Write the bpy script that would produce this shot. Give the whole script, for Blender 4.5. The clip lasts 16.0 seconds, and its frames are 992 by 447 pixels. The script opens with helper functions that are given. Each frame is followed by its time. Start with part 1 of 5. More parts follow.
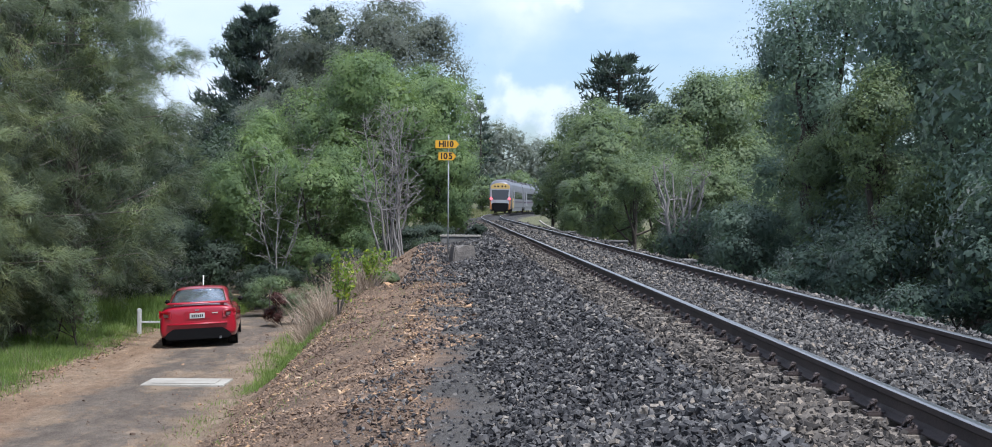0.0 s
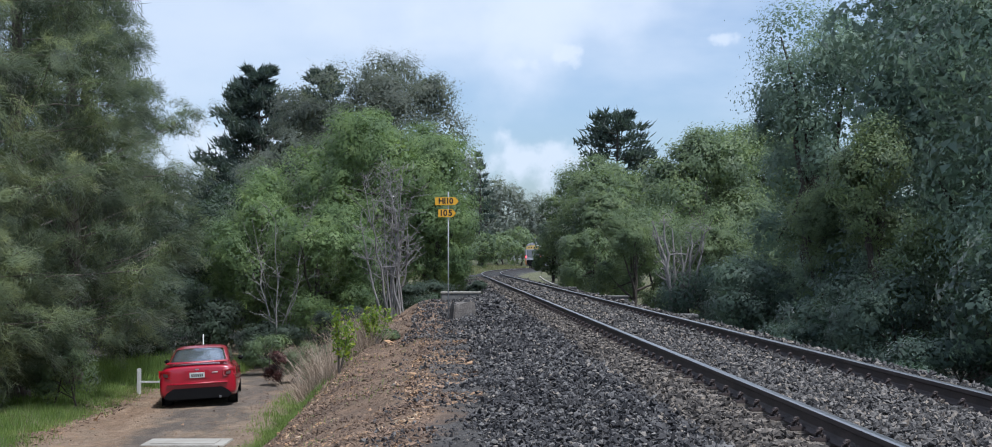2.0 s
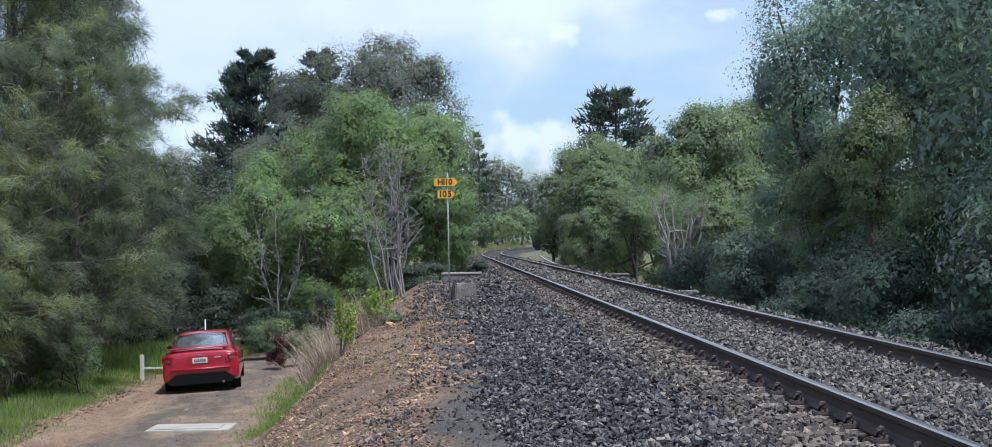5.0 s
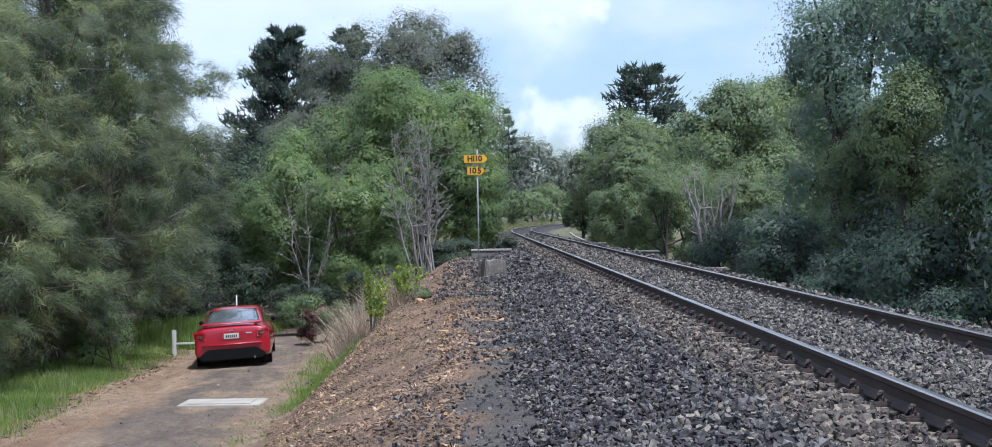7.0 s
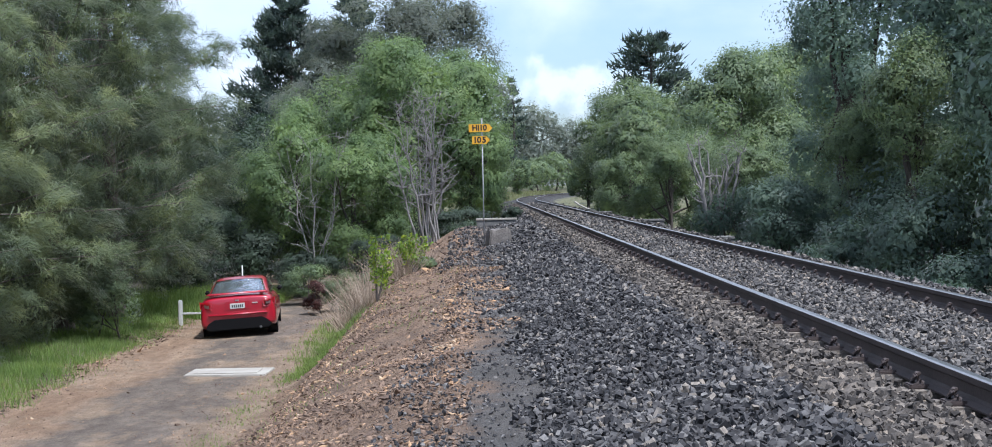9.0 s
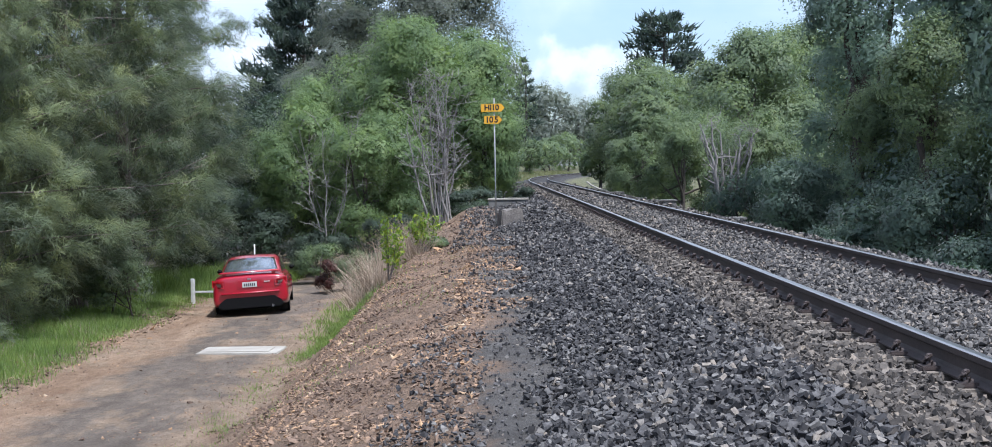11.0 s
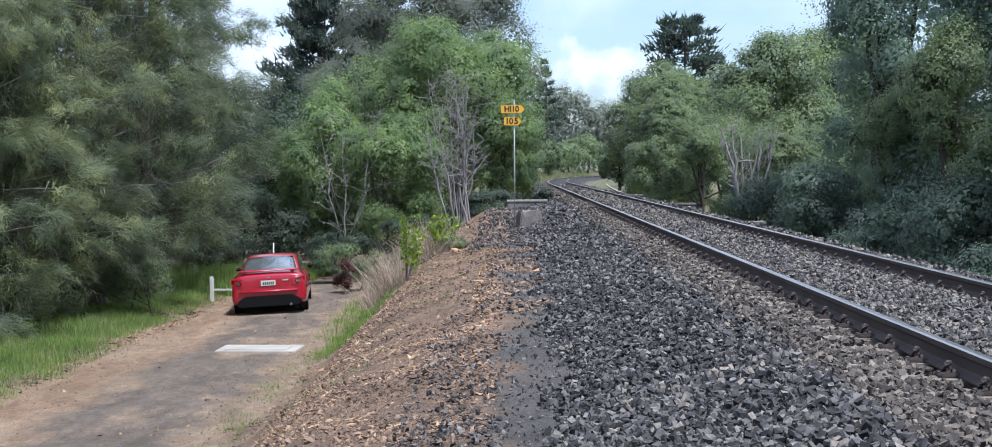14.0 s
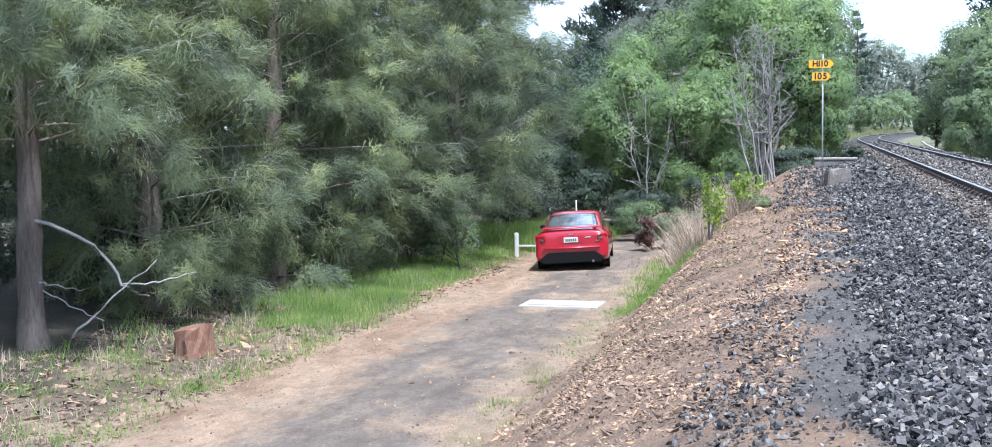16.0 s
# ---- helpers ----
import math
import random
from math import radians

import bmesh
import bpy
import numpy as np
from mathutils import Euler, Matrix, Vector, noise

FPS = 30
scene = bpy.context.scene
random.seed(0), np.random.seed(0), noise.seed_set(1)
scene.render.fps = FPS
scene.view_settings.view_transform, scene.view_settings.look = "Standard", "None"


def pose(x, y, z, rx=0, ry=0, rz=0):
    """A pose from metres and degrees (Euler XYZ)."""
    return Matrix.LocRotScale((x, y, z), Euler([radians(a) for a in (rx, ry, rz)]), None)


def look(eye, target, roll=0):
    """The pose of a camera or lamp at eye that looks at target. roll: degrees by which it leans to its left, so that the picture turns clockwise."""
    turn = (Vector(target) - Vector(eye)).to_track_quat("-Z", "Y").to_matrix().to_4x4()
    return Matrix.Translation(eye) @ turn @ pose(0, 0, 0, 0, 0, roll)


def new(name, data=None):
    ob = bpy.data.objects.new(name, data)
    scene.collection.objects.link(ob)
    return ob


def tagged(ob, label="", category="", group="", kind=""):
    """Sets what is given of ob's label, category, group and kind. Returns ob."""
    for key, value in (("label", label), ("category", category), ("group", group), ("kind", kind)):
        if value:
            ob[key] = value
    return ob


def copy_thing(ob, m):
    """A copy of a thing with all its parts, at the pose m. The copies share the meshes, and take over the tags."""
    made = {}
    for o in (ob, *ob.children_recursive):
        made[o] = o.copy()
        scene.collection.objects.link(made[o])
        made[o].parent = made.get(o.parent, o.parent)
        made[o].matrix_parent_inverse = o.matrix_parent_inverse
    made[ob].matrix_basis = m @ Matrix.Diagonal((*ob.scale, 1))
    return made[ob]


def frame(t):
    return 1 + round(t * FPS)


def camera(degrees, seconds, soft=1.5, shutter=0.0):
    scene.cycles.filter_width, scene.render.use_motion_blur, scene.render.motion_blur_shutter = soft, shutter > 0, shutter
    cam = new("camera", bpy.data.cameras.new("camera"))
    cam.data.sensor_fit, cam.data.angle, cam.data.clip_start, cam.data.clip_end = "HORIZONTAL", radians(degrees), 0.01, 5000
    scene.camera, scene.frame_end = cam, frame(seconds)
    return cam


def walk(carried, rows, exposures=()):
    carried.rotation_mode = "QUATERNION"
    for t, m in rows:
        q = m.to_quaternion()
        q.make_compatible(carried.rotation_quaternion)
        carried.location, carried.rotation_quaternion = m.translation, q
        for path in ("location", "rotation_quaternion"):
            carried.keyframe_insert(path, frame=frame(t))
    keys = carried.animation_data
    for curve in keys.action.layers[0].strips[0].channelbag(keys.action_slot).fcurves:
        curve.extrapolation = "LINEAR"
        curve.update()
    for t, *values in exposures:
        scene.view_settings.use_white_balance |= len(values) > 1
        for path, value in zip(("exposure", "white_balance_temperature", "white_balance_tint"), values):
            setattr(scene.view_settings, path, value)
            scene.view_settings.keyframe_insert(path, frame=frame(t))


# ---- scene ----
# ------------------------------------------------------------------ camera
cam = camera(42.0, 16.0, soft=0.95)
EYE = Vector((0, 0, 1.04))          # over the rail top, a man's eye over the cess


def aim(yaw, pitch, roll):
    y, p = radians(yaw), radians(pitch)
    way = Vector((-math.sin(y) * math.cos(p), math.cos(y) * math.cos(p), math.sin(p)))
    return look(EYE, EYE + way, roll)


PATH = [
    (0.0, -2.09, -0.82, 0.46), (0.5, -1.91, 0.17, 0.26), (1.0, -1.78, 1.09, 0.02), (1.5, -1.87, 1.47, 0.01),
    (2.0, -2.08, 1.68, -0.04), (2.5, -2.24, 1.78, -0.09), (3.0, -2.53, 1.6, -0.3), (3.5, -2.58, 1.42, -0.66),
    (4.0, -2.58, 1.23, -0.9), (6.5, -1.01, 0.06, -1.08), (7.0, -0.75, -0.21, -1.01), (7.5, -0.55, -0.56, -1.05),
    (8.0, -0.59, -1.11, -1.16), (8.5, -0.57, -1.4, -1.2), (9.0, -0.5, -1.57, -1.2), (11.5, 0.18, -2.52, -0.93),
    (12.0, 0.3, -2.5, -0.86), (12.5, 0.36, -2.57, -0.71), (13.0, 0.36, -2.49, -0.61), (13.5, 0.4, -2.4, -0.46),
    (14.0, 0.87, -2.38, -0.37), (14.5, 1.43, -2.49, -0.23), (15.0, 1.68, -2.65, -0.07), (15.5, 9.35, -3.95, -0.33),
    (16.0, 14.23, -4.12, -0.69)]
EXPOSURES = [(0.0, 0.28, 5760, 11), (1.0, 0.05, 5710, 10), (1.5, -0.05, 5710, 10), (4.0, 0.1, 5710, 10), (6.5, 0.25, 5660, 12), (9.0, 0.40, 5660, 12), (13.0, 0.46, 5660, 12), (15.0, 0.52, 5710, 12), (16.0, 1.18, 5460, 11)]
walk(cam, [(t, aim(*a)) for t, *a in PATH], EXPOSURES)

# ------------------------------------------------------------------ light
SUN_AZ, SUN_EL = radians(136), radians(64)      # from the track's line towards the right; height
sun = new("sun", bpy.data.lights.new("sun", "SUN"))
sun.data.energy, sun.data.angle, sun.data.color = 4.8, radians(3.5), (1.0, 0.95, 0.87)
sun.matrix_world = look((0, 0, 60), Vector((0, 0, 60)) - Vector((math.sin(SUN_AZ) * math.cos(SUN_EL), math.cos(SUN_AZ) * math.cos(SUN_EL), math.sin(SUN_EL))))


def build_world():
    w = bpy.data.worlds.new("sky")
    scene.world = w
    w.use_nodes = True
    nt = w.node_tree
    nt.nodes.clear()
    N, L = nt.nodes.new, nt.links.new
    sky = N("ShaderNodeTexSky")
    sky.sky_type, sky.sun_disc = "NISHITA", False
    sky.sun_elevation, sky.sun_rotation = SUN_EL, SUN_AZ
    sky.air_density, sky.dust_density, sky.ozone_density = 1.0, 1.6, 2.8
    tc = N("ShaderNodeTexCoord")

    def cloud(scale, lo, hi, stretch, seed):
        mp = N("ShaderNodeMapping")
        mp.inputs["Scale"].default_value = (1, 1, stretch)
        mp.inputs["Location"].default_value = (seed, seed * 0.7, 0)
        n = N("ShaderNodeTexNoise")
        n.inputs["Scale"].default_value, n.inputs["Detail"].default_value, n.inputs["Roughness"].default_value = scale, 7, 0.52
        r = N("ShaderNodeMapRange")
        r.interpolation_type = "SMOOTHSTEP"
        r.inputs["From Min"].default_value, r.inputs["From Max"].default_value = lo, hi
        L(tc.outputs["Generated"], mp.inputs[0]), L(mp.outputs[0], n.inputs["Vector"]), L(n.outputs["Fac"], r.inputs["Value"])
        return r.outputs[0]

    def puff(yaw, pitch, width, height, rough):
        """A small cloud in one direction of the sky: how much of it covers the blue."""
        y, p = radians(yaw), radians(pitch)
        d = N("ShaderNodeVectorMath")
        d.operation = "SUBTRACT"
        d.inputs[1].default_value = (-math.sin(y) * math.cos(p), math.cos(y) * math.cos(p), math.sin(p))
        L(tc.outputs["Generated"], d.inputs[0])
        mp = N("ShaderNodeVectorMath")
        mp.operation = "MULTIPLY"
        mp.inputs[1].default_value = (1 / radians(width), 1 / radians(width), 1 / radians(height))
        L(d.outputs[0], mp.inputs[0])
        ln = N("ShaderNodeVectorMath")
        ln.operation = "LENGTH"
        L(mp.outputs[0], ln.inputs[0])
        n = N("ShaderNodeTexNoise")
        n.inputs["Scale"].default_value, n.inputs["Detail"].default_value = rough, 6
        L(tc.outputs["Generated"], n.inputs["Vector"])
        a = N("ShaderNodeMath")
        a.operation = "MULTIPLY_ADD"
        a.inputs[1].default_value, a.inputs[2].default_value = 3.6, -1.8
        L(n.outputs["Fac"], a.inputs[0])
        s = N("ShaderNodeMath")
        s.operation = "ADD"
        L(ln.outputs["Value"], s.inputs[0]), L(a.outputs[0], s.inputs[1])
        r = N("ShaderNodeMapRange")
        r.interpolation_type = "SMOOTHSTEP"
        r.inputs["From Min"].default_value, r.inputs["From Max"].default_value = 1.2, 0.1
        L(s.outputs[0], r.inputs["Value"])
        return r.outputs[0]

    col = sky.outputs[0]

    def over(col, mask, tone, amount):
        m = N("ShaderNodeMath")
        m.operation = "MULTIPLY"
        m.inputs[1].default_value = amount
        L(mask, m.inputs[0])
        mx = N("ShaderNodeMix")
        mx.data_type = "RGBA"
        L(m.outputs[0], mx.inputs[0]), L(col, mx.inputs[6])
        mx.inputs[7].default_value = (*tone, 1)
        return mx.outputs[2]

    col = over(col, cloud(1.5, 0.33, 0.62, 2.2, 3.1), CLOUD, 0.8)
    col = over(col, cloud(3.2, 0.52, 0.74, 2.6, 8.4), CLOUD, 0.5)
    for args in PUFFS:
        col = over(col, puff(*args[:5]), CLOUD, args[5])
    bg = N("ShaderNodeBackground")
    bg.inputs["Strength"].default_value = 0.145
    out = N("ShaderNodeOutputWorld")
    L(col, bg.inputs[0]), L(bg.outputs[0], out.inputs[0])


CLOUD = (5.9, 6.2, 6.55)
PUFFS = [(-2.0, 14.0, 14, 5.0, 8, 0.9), (-5.25, 9.1, 0.7, 0.5, 70, 0.8), (-3.2, 8.7, 0.8, 0.25, 70, 0.5), (-12.1, 9.7, 0.8, 0.25, 70, 0.7), (-3.4, 4.4, 3.4, 1.3, 40, 0.8), (9.5, 5.0, 3.0, 1.2, 40, 0.8)]
build_world()

# ------------------------------------------------------------------ materials
rng = np.random.default_rng(11)


def shader(name, rough=0.8, metal=0.0):
    m = bpy.data.materials.new(name)
    m.use_nodes = True
    b = m.node_tree.nodes["Principled BSDF"]
    b.inputs["Roughness"].default_value, b.inputs["Metallic"].default_value = rough, metal
    return m, m.node_tree, b


def ramp(nt, stops):
    r = nt.nodes.new("ShaderNodeValToRGB")
    e = r.color_ramp.elements
    while len(e) < len(stops):
        e.new(0.5)
    for el, (p, c) in zip(e, stops):
        el.position, el.color = p, (*c, 1)
    return r


def noise_fac(nt, scale, detail=5, rough=0.6, stretch=(1, 1, 1)):
    tc, mp, n = nt.nodes.new("ShaderNodeTexCoord"), nt.nodes.new("ShaderNodeMapping"), nt.nodes.new("ShaderNodeTexNoise")
    mp.inputs["Scale"].default_value = stretch
    n.inputs["Scale"].default_value, n.inputs["Detail"].default_value, n.inputs["Roughness"].default_value = scale, detail, rough
    nt.links.new(tc.outputs["Object"], mp.inputs[0])
    nt.links.new(mp.outputs[0], n.inputs["Vector"])
    return n.outputs["Fac"]


def mixed(nt, fac, a, b, mode="MIX"):
    mx = nt.nodes.new("ShaderNodeMix")
    mx.data_type, mx.blend_type = "RGBA", mode
    for sock, val in ((mx.inputs[0], fac), (mx.inputs[6], a), (mx.inputs[7], b)):
        if isinstance(val, (int, float)):
            sock.default_value = val
        elif isinstance(val, tuple):
            sock.default_value = (*val, 1)
        else:
            nt.links.new(val, sock)
    return mx.outputs[2]


def bumped(nt, b, fac, strength, dist):
    bp = nt.nodes.new("ShaderNodeBump")
    bp.inputs["Strength"].default_value, bp.inputs["Distance"].default_value = strength, dist
    nt.links.new(fac, bp.inputs["Height"])
    nt.links.new(bp.outputs[0], b.inputs["Normal"])


def surface(name, stops, scale=3.0, grain=40.0, rough=0.85, metal=0.0, bump=0.3, dist=0.02, stretch=(1, 1, 1), grain_amount=0.5, coat=0.0):
    """A surface of two scales: patches through a ramp, and a fine grain over it."""
    m, nt, b = shader(name, rough, metal)
    r = ramp(nt, stops)
    nt.links.new(noise_fac(nt, scale, 6, 0.62, stretch), r.inputs[0])
    fine = noise_fac(nt, grain, 4, 0.7, stretch)
    g = ramp(nt, [(0.3, (1 - grain_amount,) * 3), (0.7, (1.0, 1.0, 1.0))])
    nt.links.new(fine, g.inputs[0])
    nt.links.new(mixed(nt, 1.0, r.outputs[0], g.outputs[0], "MULTIPLY"), b.inputs["Base Color"])
    if bump:
        bumped(nt, b, fine, bump, dist)
    b.inputs["Coat Weight"].default_value = coat
    return m


def islands(name, stops, rough=0.85, grain=30.0, amount=0.35, through_light=0.0, patches=0.0, glossy=0.3):
    """For joined small pieces: a colour for each piece, patches over the whole, and light through leaves."""
    m, nt, b = shader(name, rough)
    b.inputs["Specular IOR Level"].default_value = glossy
    geo = nt.nodes.new("ShaderNodeNewGeometry")
    r = ramp(nt, stops)
    if patches:
        mx = nt.nodes.new("ShaderNodeMix")
        mx.inputs[0].default_value = patches
        nt.links.new(geo.outputs["Random Per Island"], mx.inputs[2])
        mr = nt.nodes.new("ShaderNodeMapRange")
        mr.inputs["From Min"].default_value, mr.inputs["From Max"].default_value = 0.32, 0.68
        nt.links.new(noise_fac(nt, 0.95, 3, 0.55), mr.inputs["Value"])
        nt.links.new(mr.outputs[0], mx.inputs[3])
        nt.links.new(mx.outputs[0], r.inputs[0])
    else:
        nt.links.new(geo.outputs["Random Per Island"], r.inputs[0])
    g = ramp(nt, [(0.3, (1 - amount,) * 3), (0.7, (1.0, 1.0, 1.0))])
    nt.links.new(noise_fac(nt, grain, 3), g.inputs[0])
    col = mixed(nt, 1.0, r.outputs[0], g.outputs[0], "MULTIPLY")
    nt.links.new(col, b.inputs["Base Color"])
    if through_light:
        b.inputs["Sheen Weight"].default_value, b.inputs["Sheen Roughness"].default_value = 0.2, 0.6
        tr, ms = nt.nodes.new("ShaderNodeBsdfTranslucent"), nt.nodes.new("ShaderNodeMixShader")
        nt.links.new(mixed(nt, 1.0, col, (1.0, 1.0, 0.75), "MULTIPLY"), tr.inputs[0])
        ms.inputs[0].default_value = through_light
        out = nt.nodes["Material Output"]
        nt.links.new(b.outputs[0], ms.inputs[1])
        nt.links.new(tr.outputs[0], ms.inputs[2])
        nt.links.new(ms.outputs[0], out.inputs[0])
    return m


def glow(name, rgb, strength):
    m, nt, b = shader(name, 0.3)
    b.inputs["Base Color"].default_value = (*rgb, 1)
    b.inputs["Emission Color"].default_value, b.inputs["Emission Strength"].default_value = (*rgb, 1), strength
    return m


def plain(name, rgb, rough=0.5, metal=0.0, coat=0.0):
    c = tuple(rgb)
    return surface(name, [(0.3, tuple(v * 0.88 for v in c)), (0.7, c)], 2.5, 60, rough, metal, 0.04, 0.002, grain_amount=0.12, coat=coat)


M_BALLAST = islands("ballast_stone", [(0.0, (0.026, 0.025, 0.027)), (0.45, (0.066, 0.063, 0.065)), (0.75, (0.135, 0.128, 0.127)), (0.92, (0.22, 0.21, 0.20)), (1.0, (0.31, 0.265, 0.22))], 0.75, 45, 0.5)
M_BALLAST_CLEAN = islands("ballast_pale", [(0.0, (0.040, 0.038, 0.038)), (0.5, (0.115, 0.108, 0.104)), (0.85, (0.215, 0.198, 0.182)), (1.0, (0.33, 0.275, 0.22))], 0.8, 45, 0.45)
M_BALLAST_TAN = islands("ballast_stained", [(0.0, (0.042, 0.037, 0.034)), (0.5, (0.112, 0.098, 0.087)), (0.85, (0.19, 0.165, 0.142)), (1.0, (0.30, 0.25, 0.20))], 0.85, 45, 0.45)
M_CHIPS = islands("bark_chips", [(0.05, (0.075, 0.052, 0.042)), (0.45, (0.20, 0.138, 0.10)), (0.68, (0.32, 0.22, 0.155)), (0.82, (0.50, 0.31, 0.17)), (0.95, (0.54, 0.42, 0.29))], 0.85, 30, 0.4, 0.0, 0.45)
M_RAIL = surface("rail_rust", [(0.3, (0.042, 0.031, 0.030)), (0.7, (0.082, 0.060, 0.055))], 3, 60, 0.75, 0.0, 0.3, 0.003)
M_RAIL_TOP = surface("rail_polish", [(0.3, (0.34, 0.33, 0.33)), (0.7, (0.46, 0.45, 0.45))], 4, 80, 0.33, 1.0, 0.05, 0.001, (1, 0.05, 1), 0.15)
M_SLEEPER = surface("sleeper_concrete", [(0.3, (0.16, 0.135, 0.112)), (0.7, (0.29, 0.25, 0.21))], 4, 50, 0.9, 0, 0.3, 0.01)
M_CONCRETE = surface("weathered_concrete", [(0.25, (0.13, 0.125, 0.12)), (0.6, (0.24, 0.235, 0.225)), (0.85, (0.33, 0.32, 0.31))], 1.6, 40, 0.9, 0, 0.4, 0.01)
M_ROCK = surface("dirty_concrete", [(0.25, (0.12, 0.105, 0.095)), (0.75, (0.26, 0.235, 0.215))], 2.2, 30, 0.95, 0, 0.6, 0.02)
M_PALE_CONCRETE = surface("pale_concrete", [(0.25, (0.29, 0.27, 0.235)), (0.7, (0.43, 0.405, 0.36))], 2.0, 50, 0.9, 0, 0.3, 0.005, grain_amount=0.2)
M_STEEL = surface("galvanised_steel", [(0.3, (0.30, 0.31, 0.32)), (0.7, (0.42, 0.43, 0.44))], 5, 60, 0.6, 0.3, 0.05, 0.001, grain_amount=0.15)
M_SIGN = plain("sign_yellow", (0.80, 0.42, 0.02), 0.5)
M_BLACK = plain("black_paint", (0.015, 0.015, 0.016), 0.5)
M_WHITE = plain("white_paint", (0.58, 0.58, 0.56), 0.6)
M_RED = plain("red_car_paint", (0.37, 0.004, 0.022), 0.3, 0.0, 0.8)
M_TRIM = plain("black_plastic", (0.007, 0.007, 0.008), 0.8)
M_TRIM.node_tree.nodes["Principled BSDF"].inputs["Specular IOR Level"].default_value = 0.15
M_TYRE = surface("tyre_rubber", [(0.3, (0.018, 0.018, 0.018)), (0.7, (0.035, 0.034, 0.032))], 6, 80, 0.9, 0, 0.2, 0.003)
M_RIM = plain("alloy_rim", (0.50, 0.51, 0.53), 0.3, 0.9)
M_LAMP_RED = plain("red_lens", (0.38, 0.012, 0.02), 0.2, 0.0, 0.6)
M_LAMP_CLEAR = plain("clear_lens", (0.42, 0.30, 0.30), 0.15, 0.0, 0.6)
M_TAIL = glow("train_tail_lamp", (1.0, 0.05, 0.06), 6.0)
M_TRAIN_YELLOW = plain("train_yellow", (0.62, 0.43, 0.15), 0.4, 0, 0.3)
M_TRAIN_SILVER = surface("train_silver", [(0.3, (0.15, 0.15, 0.165)), (0.7, (0.205, 0.205, 0.225))], 1.5, 30, 0.45, 0.4, 0.05, 0.002, grain_amount=0.12)
M_TRAIN_PURPLE = plain("train_purple", (0.10, 0.03, 0.12), 0.4, 0, 0.4)
M_TRAIN_WHITE = plain("train_white", (0.42, 0.42, 0.45), 0.4, 0, 0.4)
M_TRAIN_ORANGE = plain("train_orange", (0.50, 0.22, 0.09), 0.4, 0, 0.4)
M_BARK = surface("grey_bark", [(0.25, (0.13, 0.11, 0.095)), (0.6, (0.27, 0.235, 0.205)), (0.85, (0.38, 0.34, 0.30))], 2.2, 22, 0.95, 0, 0.8, 0.03, (1, 1, 0.25))
M_TRUNK = surface("fissured_bark", [(0.25, (0.09, 0.072, 0.062)), (0.55, (0.19, 0.155, 0.132)), (0.85, (0.30, 0.255, 0.222))], 2.6, 26, 0.95, 0, 1.0, 0.04, (1, 1, 0.18))
M_DARK_BARK = surface("dark_bark", [(0.25, (0.05, 0.042, 0.036)), (0.75, (0.14, 0.12, 0.10))], 3, 22, 0.95, 0, 0.8, 0.03, (1, 1, 0.25))
M_DEAD = surface("bleached_dead_wood", [(0.25, (0.22, 0.205, 0.195)), (0.75, (0.42, 0.40, 0.385))], 3, 40, 0.9, 0, 0.4, 0.01, (1, 1, 0.3))
M_STUMP = surface("fresh_cut_wood", [(0.25, (0.12, 0.06, 0.04)), (0.75, (0.26, 0.135, 0.085))], 5, 40, 0.9, 0, 0.4, 0.01, (1, 1, 0.3))


def glass(name, tint, rough=0.05):
    m, nt, b = shader(name, rough)
    b.inputs["Base Color"].default_value = (*tint, 1)
    b.inputs["IOR"].default_value, b.inputs["Coat Weight"].default_value = 1.55, 1.0
    b.inputs["Specular IOR Level"].default_value = 0.9
    return m


M_GLASS = glass("tinted_train_glass", (0.09, 0.10, 0.115))
M_CAR_GLASS = plain("mirrored_car_glass", (0.62, 0.68, 0.74), 0.06, 0.85, 0.5)

LEAF = 0.5


def foliage(name, dark, mid, light, patches=0.7):
    return islands(name, [(0.1, dark), (0.55, mid), (0.95, light)], 0.55, 8, 0.15, LEAF, patches, 0.45)


F_WATTLE = foliage("bright_green_leaves", (0.095, 0.16, 0.072), (0.19, 0.285, 0.105), (0.30, 0.395, 0.138))
F_GUM = foliage("dull_gum_leaves", (0.10, 0.122, 0.10), (0.145, 0.172, 0.135), (0.19, 0.215, 0.16))
# far leaves paled and greyed: the haze of distance put into colour
F_HAZED = foliage("hazed_grey_green_leaves", (0.16, 0.195, 0.17), (0.215, 0.25, 0.215), (0.265, 0.30, 0.25))
F_PINE = foliage("blue_green_needles", (0.042, 0.068, 0.062), (0.070, 0.105, 0.090), (0.10, 0.14, 0.11))
# yellower she-oak leaves, lightened: light on the near trees put into colour
F_SHEOAK_LIT = foliage("sheoak_yellow_green_lit", (0.108, 0.15, 0.10), (0.22, 0.278, 0.145), (0.39, 0.425, 0.175), 0.8)
F_CASUARINA = foliage("grey_green_sheoak", (0.066, 0.098, 0.064), (0.138, 0.186, 0.096), (0.26, 0.315, 0.13), 0.8)
F_DARK = foliage("deep_green_leaves", (0.135, 0.21, 0.178), (0.22, 0.32, 0.252), (0.305, 0.405, 0.275))
F_SHRUB = foliage("blue_green_shrub_leaves", (0.060, 0.105, 0.085), (0.10, 0.16, 0.12), (0.145, 0.21, 0.14))
# green leaves darkened: shade beneath and behind the trees put into colour
F_SHADED = foliage("shaded_green_leaves", (0.030, 0.052, 0.034), (0.052, 0.086, 0.052), (0.085, 0.13, 0.07))
F_OLIVE = foliage("mid_green_leaves", (0.098, 0.15, 0.088), (0.182, 0.255, 0.122), (0.285, 0.355, 0.145))
